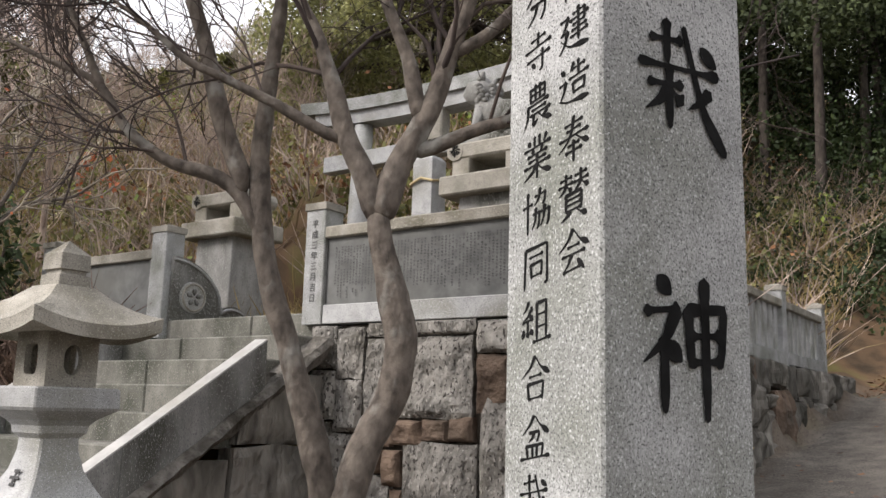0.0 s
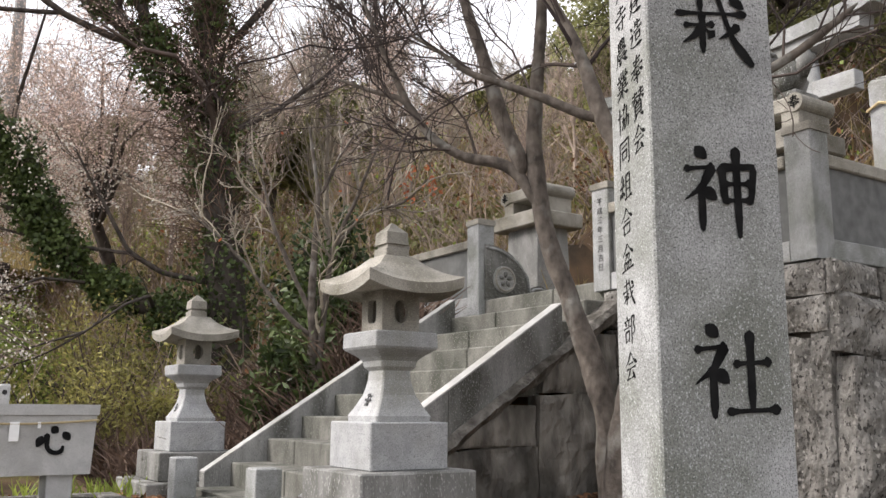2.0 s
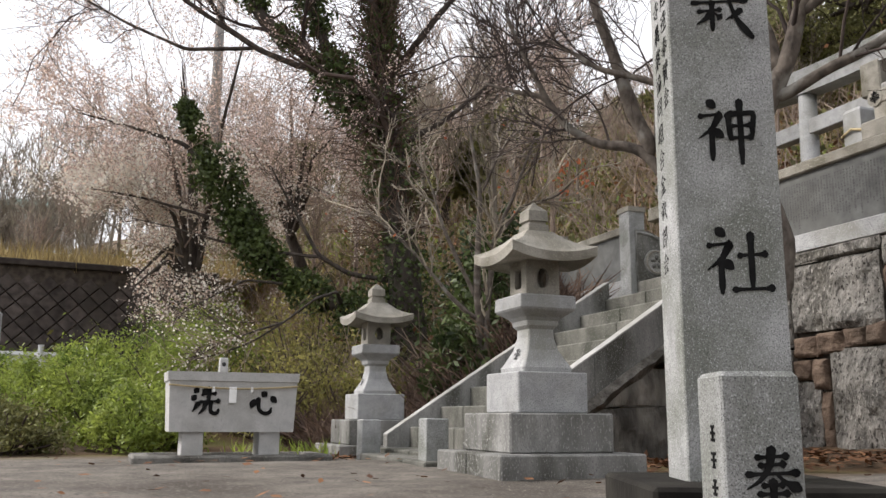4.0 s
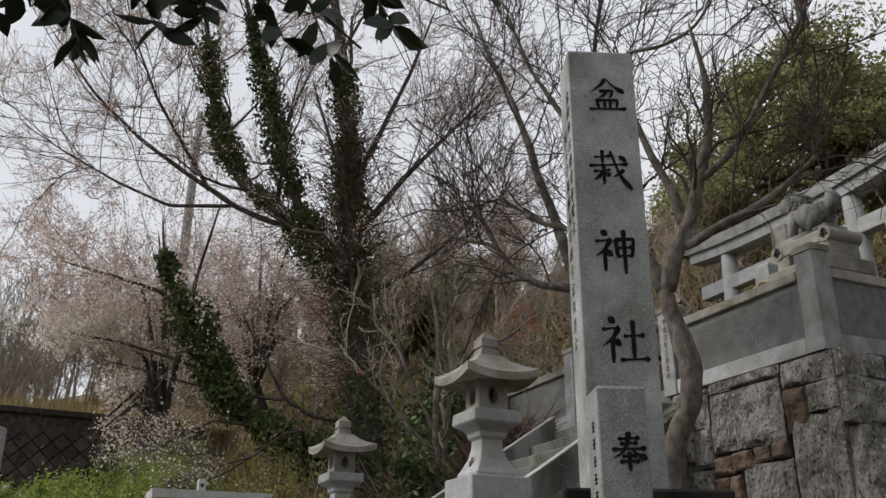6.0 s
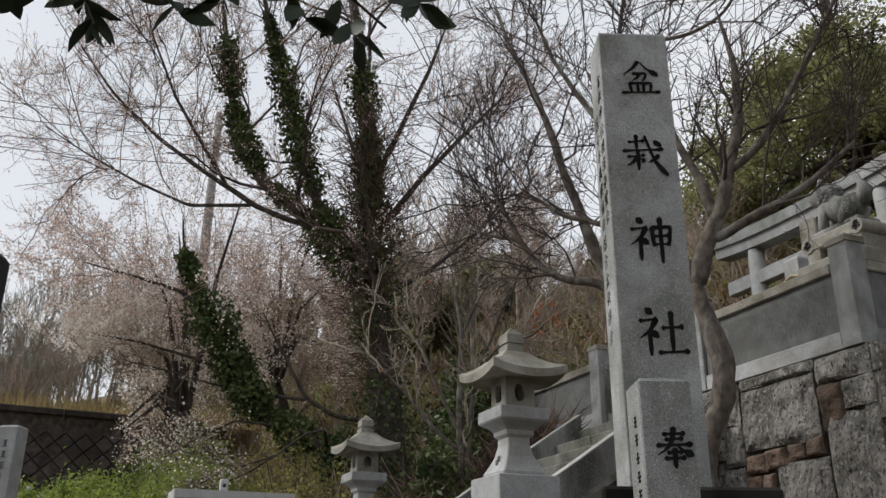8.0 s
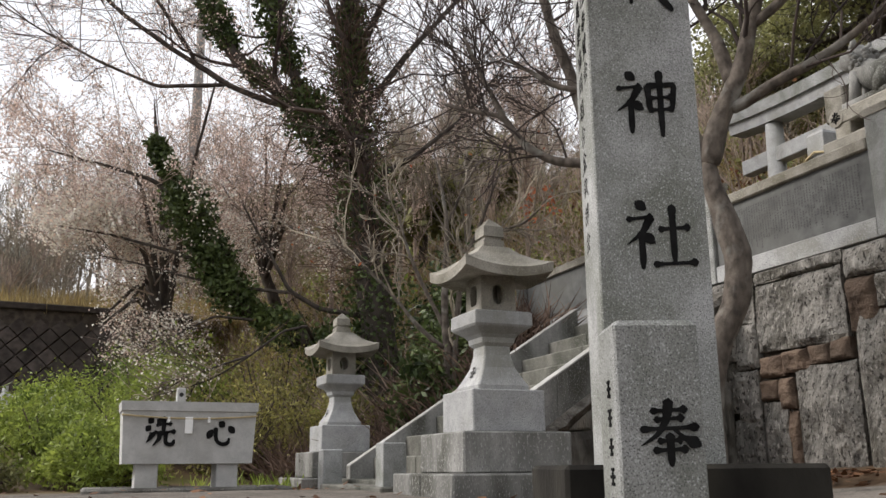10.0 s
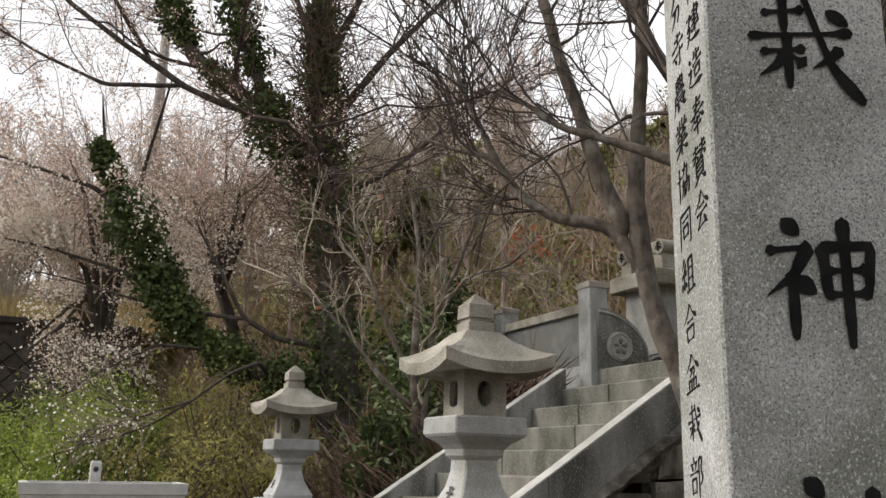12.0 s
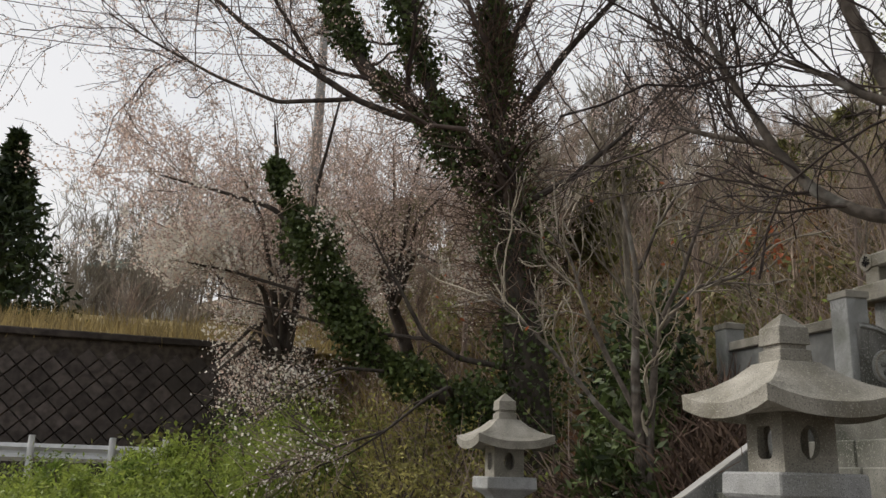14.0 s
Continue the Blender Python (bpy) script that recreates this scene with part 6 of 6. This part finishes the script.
# ---- scroll-carved wing beside the stair head ----
def build_wing():
    root = thing("stair_wing", "scroll-shaped carved granite wing with a round crest", "stone carving", site(-6.93, 5.27, 2.24))
    n = 30
    top = []
    for i in range(n + 1):
        t = i / n
        z = 0.10 + 0.52 * math.sqrt(max(0.0, 1 - (t / 0.66) ** 2)) if t < 0.62 else 0.13 + 0.13 * math.sin((t - 0.62) / 0.38 * math.pi) ** 0.7 * (1 - 0.5 * t)
        top.append((t * 0.95, z))
    part("slab", Geo().prism([(0, 0), (0.95, 0)] + top[::-1], "x", -0.06, 0.06), GRANITE_STAIN_SHADE, root)
    part("rim", Geo().tube([(0.062, p, q - 0.035) for p, q in top], 0.018, 6), GRANITE, root, smooth=True)
    disc = part("crest", Geo().tube([(0.05, 0.24, 0.24), (0.085, 0.24, 0.24)], [0.155, 0.15], 28), GRANITE_PALE, root, "round crest with carved ring")
    ring = [(0.086, 0.24 + 0.13 * math.cos(a), 0.24 + 0.13 * math.sin(a)) for a in np.linspace(0, 2 * math.pi, 29)]
    part("crest_ring", Geo().tube(ring, 0.011, 6), GRANITE_WORN, disc)
    for k in range(5):
        a = 2 * math.pi * k / 5 + 0.3
        leaf = [(0.088, 0.24 + r * math.cos(a + w), 0.24 + r * math.sin(a + w)) for r, w in ((0.022, 0), (0.045, 0), (0.068, 0), (0.086, 0))]
        part("crest_leaf", Geo().tube(leaf, [0.008, 0.02, 0.026, 0.012], 8), GRANITE_STAIN_SHADE, disc, smooth=True)


build_wing()


# ---- pedestals with guardian statues ----
def build_pedestal(u, v, z):
    root = thing("statue_pedestal", "grey stone pedestal with rounded scroll ends lettered in black", "pedestal", site(u, v, z), "guardian pedestals")
    part("shaft", Geo().square_loft([(0, 0.42, 0.36), (0.1, 0.42, 0.36), (0.18, 0.33, 0.28), (1.28, 0.30, 0.25)], 0.01), GRANITE_STAIN_SHADE, root)
    part("slab", Geo().box(-0.46, 0.46, -0.38, 0.38, 1.28, 1.47, 0.015), GRANITE_WORN, root)
    scroll = part("scroll_top", Geo().box(-0.40, 0.40, -0.25, 0.25, 1.66, 1.82, 0.02), GRANITE_WORN, root)
    part("foot", Geo().box(-0.40, -0.2, -0.24, 0.24, 1.46, 1.67, 0.01), GRANITE_WORN, root)
    part("foot", Geo().box(0.2, 0.40, -0.24, 0.24, 1.46, 1.67, 0.01), GRANITE_WORN, root)
    for s in (-1, 1):
        part("scroll_end", Geo().tube([(s * 0.36, -0.256, 1.74), (s * 0.36, 0.256, 1.74)], 0.092, 20), GRANITE_WORN, root)
        brush_character(root, "奉", 0.12, place(s * 0.36, -0.259, 1.745), 0.05)
    return root


def build_guardian(u, v, flip):
    """A crouching stone guardian animal, one plain mesh."""
    g = Geo()
    f = -1 if flip else 1
    g.tube([(-0.28 * f, 0, 0.14), (-0.2 * f, 0, 0.2), (0.0, 0, 0.24), (0.16 * f, 0, 0.34), (0.2 * f, 0, 0.42)], [0.08, 0.17, 0.16, 0.15, 0.1], 12)
    g.tube([(0.1 * f, 0, 0.42), (0.2 * f, 0, 0.5), (0.32 * f, -0.02, 0.5), (0.38 * f, -0.02, 0.46)], [0.1, 0.16, 0.13, 0.07], 12)
    for y in (-0.09, 0.09):
        g.tube([(0.16 * f, y, 0.32), (0.22 * f, y, 0.15), (0.24 * f, y, 0.0)], [0.08, 0.06, 0.06], 8)
        g.tube([(-0.2 * f, y, 0.2), (-0.14 * f, y * 1.4, 0.1), (-0.1 * f, y * 1.4, 0.0)], [0.1, 0.09, 0.07], 8)
        g.tube([(0.18 * f, y, 0.6), (0.14 * f, y * 1.3, 0.68)], [0.05, 0.02], 6)
    g.tube([(-0.28 * f, 0, 0.2), (-0.36 * f, 0, 0.36), (-0.3 * f, 0, 0.5)], [0.07, 0.09, 0.03], 8)
    rng = random.Random(17)
    for k in range(46):
        # curls of the mane and tail
        a, b = rng.uniform(0, 2 * math.pi), rng.uniform(-0.5, 1.0)
        px, py, pz = (0.14 + 0.10 * math.cos(a) * 0.8) * f, 0.15 * math.sin(a), 0.42 + 0.13 * b
        g.tube([(px, py, pz - 0.03), (px, py * 1.1, pz), (px, py, pz + 0.03)], [0.012, 0.04, 0.012], 6)
    g.box(-0.34, 0.34, -0.18, 0.18, -0.06, 0.02, 0.01)
    tagged(part("guardian_statue", g, GRANITE_STAIN_SHADE, m=site(u, v, 2.2 + 1.88), smooth=True), "weathered grey stone guardian animal on its pedestal", "statue", "guardian statues")


for u_, v_, z_, fl_ in ((-4.32, 7.0, 2.2, True), (-7.85, 6.8, 2.06, False)):
    build_pedestal(u_, v_, z_)
    if fl_:
        build_guardian(u_, v_, fl_)


def build_rope_post(u, v, top, w):
    root = thing("rope_post", "square pale granite post with a straw rope tied round it", "stone post", site(u, v, 2.14), "rope posts")
    part("shaft", Geo().square_loft([(0, w, w), (top - 2.14, w * 0.97, w * 0.97), (top - 2.10, w * 0.75, w * 0.75)], 0.006), GRANITE_PALE, root)
    z = top - 2.14 - 0.22
    c = w + 0.012
    part("rope", Geo().tube([(-c, -c, z - 0.04), (0, -c - 0.01, z + 0.01), (c, -c, z - 0.03), (c + 0.01, 0, z), (c, c, z - 0.03), (0, c, z), (-c, c, z - 0.04), (-c - 0.01, 0, z), (-c, -c, z - 0.04)], 0.014, 6), STRAW, root)


build_rope_post(-5.35, 7.25, 4.06, 0.13)
build_rope_post(-3.32, 7.2, 4.02, 0.11)


# ---- across the valley: block wall, guard rail, pole and wires ----
METAL = mat("galvanised_steel", (0.45, 0.47, 0.48), (0.62, 0.63, 0.64), 6, 0.45, 0.1, 60, (0.30, 0.27, 0.22), 2, (0.6, 0.8))
BLOCK = mat("wall_block", (0.04, 0.034, 0.031), (0.10, 0.085, 0.077), 7, 0.95, 0.5, 30, (0.04, 0.035, 0.03), 0.8, (0.5, 0.7), vary=0.3)
POLE = mat("concrete_pole", (0.20, 0.19, 0.18), (0.30, 0.29, 0.275), 4, 0.9, 0.2, 60)


def build_block_wall():
    ax, ay, bx, by = -19.6, 5.1, -14.9, 13.1
    L, ang = math.hypot(bx - ax, by - ay), math.degrees(math.atan2(by - ay, bx - ax))
    root = thing("block_wall", "dark weathered retaining wall of diamond-laid concrete blocks", "retaining wall", place(ax, ay, 0, ang), kind="structure")
    part("backing", Geo().prism([(-0.1, 0.4), (1.4, 0.4), (1.4, 4.0), (0.35, 4.0)], "x", 0, L), GAP, root)
    s = 0.31
    g = Geo()
    h = s * 0.68
    g.loft([[(h, 0.0, 0), (0, 0.0, h), (-h, 0.0, 0), (0, 0.0, -h)], [(h * 0.96, -0.04, 0), (0, -0.04, h * 0.96), (-h * 0.96, -0.04, 0), (0, -0.04, -h * 0.96)], [(h * 0.9, -0.06, 0), (0, -0.06, h * 0.9), (-h * 0.9, -0.06, 0), (0, -0.06, -h * 0.9)]])
    me = g.mesh("block", BLOCK)
    fix_normals(me)
    n = 0
    for r in range(18):
        z = 0.75 + r * h * 1.02
        if z > 3.75:
            break
        for c in range(int(L / (2 * h * 1.02))):
            x = (c + 0.5 * (r % 2) + 0.3) * 2 * h * 1.02
            if x > L - h or n >= 300:
                continue
            o = new("block", me)
            o.parent = root
            o.matrix_basis = place(x, -0.1 + 0.45 * (z - 0.4) / 3.6, z) @ Matrix.Rotation(radians(-7), 4, "X")
            n += 1
    part("coping", Geo().box(0, L, 0.25, 0.7, 3.95, 4.1, 0.02), BLOCK, root)
    # brown bank above it
    bank = Geo()
    rows = []
    for i in range(22):
        t = i / 21
        rows.append([(L * t * 1.5 - 3, 0.3 + 1.2 * j, 4.0 + (0.06 + 0.16 * (1 - math.exp(-j / 3.0))) * j * 1.1 + 0.15 * noise.noise(Vector((i, j, 2)))) for j in range(10)])
    bank.add([p for r in rows for p in r], [(i * 10 + j, (i + 1) * 10 + j, (i + 1) * 10 + j + 1, i * 10 + j + 1) for i in range(21) for j in range(9)])
    tagged(part("far_bank", bank, STRAWGRASS, m=place(ax, ay, 0, ang), smooth=True), "dry brown grass bank above the block wall", "bank", kind="structure")
    rng = np.random.default_rng(91)
    b = np.stack([rng.uniform(-2, L * 1.3, 5200), 0.3 + 7 * rng.random(5200), np.zeros(5200)], -1)
    b[:, 2] = 3.95 + (0.06 + 0.16 * (1 - np.exp(-(b[:, 1] / 1.2) / 3.0))) * (b[:, 1] / 1.2) * 1.1 - 0.1
    d = unit(rng.normal(size=b.shape) * 0.3 + np.array([0, 0, 1])) * rng.uniform(0.3, 0.8, (5200, 1))
    s_ = unit(rng.normal(size=b.shape)) * 0.02
    v = np.stack([b - s_, b + s_, b + d + s_ * 0.1, b + d - s_ * 0.1], 1)
    tagged(part("bank_grass", quad_mesh("bank_grass", v.reshape(-1, 3), np.arange(4 * 5200).reshape(-1, 4), STRAWGRASS), STRAWGRASS, m=place(ax, ay, 0, ang)), "long dry grass on the far bank", "grass", kind="stuff")


build_block_wall()


def build_guard_rail():
    ax, ay, bx, by = -15.4, 4.3, -13.0, 8.5
    L, ang = math.hypot(bx - ax, by - ay), math.degrees(math.atan2(by - ay, bx - ax))
    root = thing("guard_rail", "white galvanised road guard rail on round posts", "guard rail", place(ax, ay, 1.05, ang))
    prof = [(0, 0.0), (-0.05, 0.06), (0.0, 0.12), (0.0, 0.15), (-0.05, 0.21), (0, 0.27), (0.012, 0.27), (-0.035, 0.21), (0.012, 0.15), (0.012, 0.12), (-0.035, 0.06), (0.012, 0.0)]
    part("beam", Geo().prism([(p, 0.45 + q) for p, q in prof], "x", 0, L), METAL, root)
    for x in (0.3, 1.5, 2.75, 3.9, L - 0.15):
        part("post", Geo().tube([(x, -0.1, -0.3), (x, -0.1, 0.84)], 0.05, 10), METAL, root)


build_guard_rail()


def build_pole():
    x, y = -24.4, 20.9
    z = ground_at(x, y)
    root = thing("utility_pole", "tall grey concrete utility pole with crossarms", "utility pole", place(x, y, z))
    part("mast", Geo().tube([(0, 0, -0.5), (0, 0, 19.5 - z)], [0.26, 0.15], 12), POLE, root, smooth=True)
    for h in (18.9, 18.2):
        part("crossarm", Geo().box(-1.3, 1.3, -0.06, 0.06, h - z - 0.06, h - z + 0.06, 0.01), METAL, root)
    wires = thing("power_lines", "thin black overhead power lines", "cable", kind="")
    for k, dz in enumerate((19.0, 18.3, 17.0)):
        pts = [(x + (-38 - x) * t, y + (2.0 - y) * t, dz + 0.8 * t - 1.2 * math.sin(math.pi * t)) for t in np.linspace(0, 1, 14)]
        part("wire", Geo().tube(pts, 0.018, 5), TWIG_DARK, wires)


build_pole()


ROOF_GREEN = mat("roof_green", (0.10, 0.17, 0.14), (0.16, 0.24, 0.20), 2, 0.6, 0.2, 20)
PLASTER = mat("plaster_white", (0.62, 0.62, 0.60), (0.76, 0.76, 0.74), 2, 0.9, 0.1, 20, (0.5, 0.49, 0.46), 0.6, (0.5, 0.7))


def build_house():
    x, y = -42.5, 24.6
    z = ground_at(x, y)
    root = thing("house", "far white-walled house with a green hipped roof", "house", place(x, y, z, 60))
    top = 11.0 - z
    part("wall", Geo().box(-2.1, 2.1, -1.7, 1.7, -0.5, top, 0.02), PLASTER, root)
    eave = [(-2.5, -2.1), (2.5, -2.1), (2.5, 2.1), (-2.5, 2.1)]
    ridge = [(-0.9, -0.05), (0.9, -0.05), (0.9, 0.05), (-0.9, 0.05)]
    part("roof", Geo().loft([[(a, b, top) for a, b in eave], [(a, b, top + 0.12) for a, b in eave], [(a, b, top + 1.0) for a, b in ridge]]), ROOF_GREEN, root, "green hipped roof")
    for u in (-1.1, 0.7):
        part("window", Geo().box(u - 0.4, u + 0.4, -1.74, -1.68, top - 1.6, top - 0.5, 0.01), CARVED, root, "dark window")


build_house()


# ---- evergreen branch hanging over the lane ----
def build_hanging_branch():
    root = thing("hanging_branch", "drooping evergreen branch with long glossy dark leaves", "branch", place(0, 0, -0.12))
    rng = np.random.default_rng(101)
    base = [([(-1.15, -2.67, 4.25), (-0.77, -1.34, 2.96), (-0.58, -0.58, 2.47)], 0.02, 0.008), ([(-0.85, -1.53, 3.11), (-1.05, -0.96, 2.51), (-1.07, -0.81, 2.24)], 0.012, 0.005), ([(-0.73, -1.25, 2.89), (-0.35, -0.39, 2.47), (-0.12, -0.01, 2.20)], 0.012, 0.005),
            ([(-0.48, -0.77, 2.64), (-0.05, -0.11, 2.47), (0.18, 0.18, 2.39)], 0.01, 0.004)]
    for p, a, b in base:
        part("stem", Geo().tube(resample(p, 8), np.linspace(a, b, 8), 6), BARK_DARK, root, smooth=True)
    twigs = [[(-1.02, -0.85, 2.30), (-1.11, -0.92, 2.16)], [(-0.96, -0.81, 2.34), (-0.85, -0.73, 2.05)], [(-0.77, -0.68, 2.39), (-0.66, -0.54, 2.16)], [(-0.58, -0.51, 2.41), (-0.52, -0.43, 2.16)], [(-0.39, -0.35, 2.41), (-0.31, -0.24, 2.16)],
             [(-0.24, -0.20, 2.34), (-0.16, -0.11, 2.07)], [(-0.05, -0.05, 2.43), (0.03, 0.03, 2.24)]]
    for a, b in twigs:
        a, b = np.array(a), np.array(b)
        part("twig", Geo().tube([a + np.array([0, 0, 0.12]), a, b], [0.007, 0.004, 0.003], 5), BARK_DARK, root)
        for k in range(21):
            t = rng.uniform(-0.9, 1.0)
            o = a * (1 - t) + b * t
            d = unit(rng.normal(size=3) * np.array([1, 1, 0.5]) + np.array([0, 0, -0.7]))
            s = unit(np.cross(d, rng.normal(size=3)))
            L, w = rng.uniform(0.11, 0.165), rng.uniform(0.028, 0.04)
            nn = np.cross(d, s)
            mid = [(0.0, 0.1), (0.18, 0.7), (0.42, 1.0), (0.7, 0.75), (0.9, 0.3), (1.0, 0.03)]
            vs = []
            for q, ww in mid:
                c = o + d * L * q + nn * 0.012 * math.sin(q * 2.4)
                vs += [c - s * w * ww + nn * 0.004 * ww, c, c + s * w * ww + nn * 0.004 * ww]
            fs = [(3 * i + j, 3 * i + j + 1, 3 * i + j + 4, 3 * i + j + 3) for i in range(5) for j in range(2)]
            part("leaf", Geo().add(vs, fs), LEAF_GLOSSY, root, smooth=True)


build_hanging_branch()


def build_lane_tree():
    """The evergreen that the hanging branch grows from, over the lower lane."""
    rng = np.random.default_rng(121)
    x, y = -1.2, -6.6
    z = ground_at(x, y)
    root = thing("lane_tree", "broad glossy evergreen tree overhanging the lower lane", "tree", place(x, y, z))
    # crown out of view, added to shade the pillar and wall fronts
    k, n = 120, 15000
    centre = unit(rng.normal(size=(k, 3))) * rng.uniform(0.4, 1.0, (k, 1)) * np.array([4.2, 2.6, 1.9])
    centre += np.array([1.0, 1.3, 6.6 - z])
    which = rng.integers(0, k, n)
    off = unit(rng.normal(size=(n, 3))) * (rng.random(n) ** 0.5)[:, None] * 0.6
    part("crown", Cloud().add(*leaf_quads(rng, centre[which] + off, 0.2, 0.45, 0.2)).mesh("crown", LEAF_GLOSSY), LEAF_GLOSSY, root, kind="stuff")
    part("trunk", limb_mesh(np.array([(0, 0, -0.3), (0.1, 0.1, 2.0), (0.5, 0.5, 4.2), (0.8, 1.0, 6.4 - z)]), 0.26, 0.1, 12, 2.2, True), BARK_DARK, root, smooth=True)
    part("limb", limb_mesh(np.array([(0.4, 0.4, 3.8), (0.25, 2.2, 4.6 - z), (0.05, 3.93, 4.13 - z)]), 0.08, 0.02, 8, 3.1, False), BARK_DARK, root, smooth=True)


build_lane_tree()


# ---- fallen leaves and loose stones ----
def build_litter():
    rng = np.random.default_rng(111)
    c = Cloud()
    for n, box in ((1500, (-4.7, -2.9, 3.0, 5.15)), (500, (-8.0, -6.9, 0.0, 2.3)), (260, (-7.5, 1.0, -1.0, 4.5)), (3600, (-2.7, 4.5, 13.6, 18.5)), (220, (-2.6, 2.5, 2.0, 12.0)), (700, (-8.2, -7.2, 1.6, 3.6))):
        xy, z = scatter(rng, n, box, lambda u, v: True)
        c.add(*leaf_quads(rng, np.stack([xy[:, 0], xy[:, 1], z + 0.012 + 0.02 * rng.random(n)], -1), 0.075, 0.6, 0.85))
    tagged(part("fallen_leaves", c.mesh("fallen_leaves", LITTER), LITTER), "rust-brown fallen leaves lying on the ground", "leaves", kind="stuff")
    for i, (u, v, s) in enumerate(((-1.2, 15.6, 0.5), (-0.3, 15.0, 0.34), (0.6, 16.4, 0.45), (-2.0, 14.9, 0.3))):
        x, y = uv_to_xy(u, v)
        tagged(part("loose_rock", rough_stone(s * 1.5, s, s * 0.6, 300 + i, 6), GRANITE_PALE, m=place(x, y, ground_at(x, y) + s * 0.3, TH + 20 * i)), "pale loose boulder among fallen leaves", "rock", "loose rocks")


build_litter()
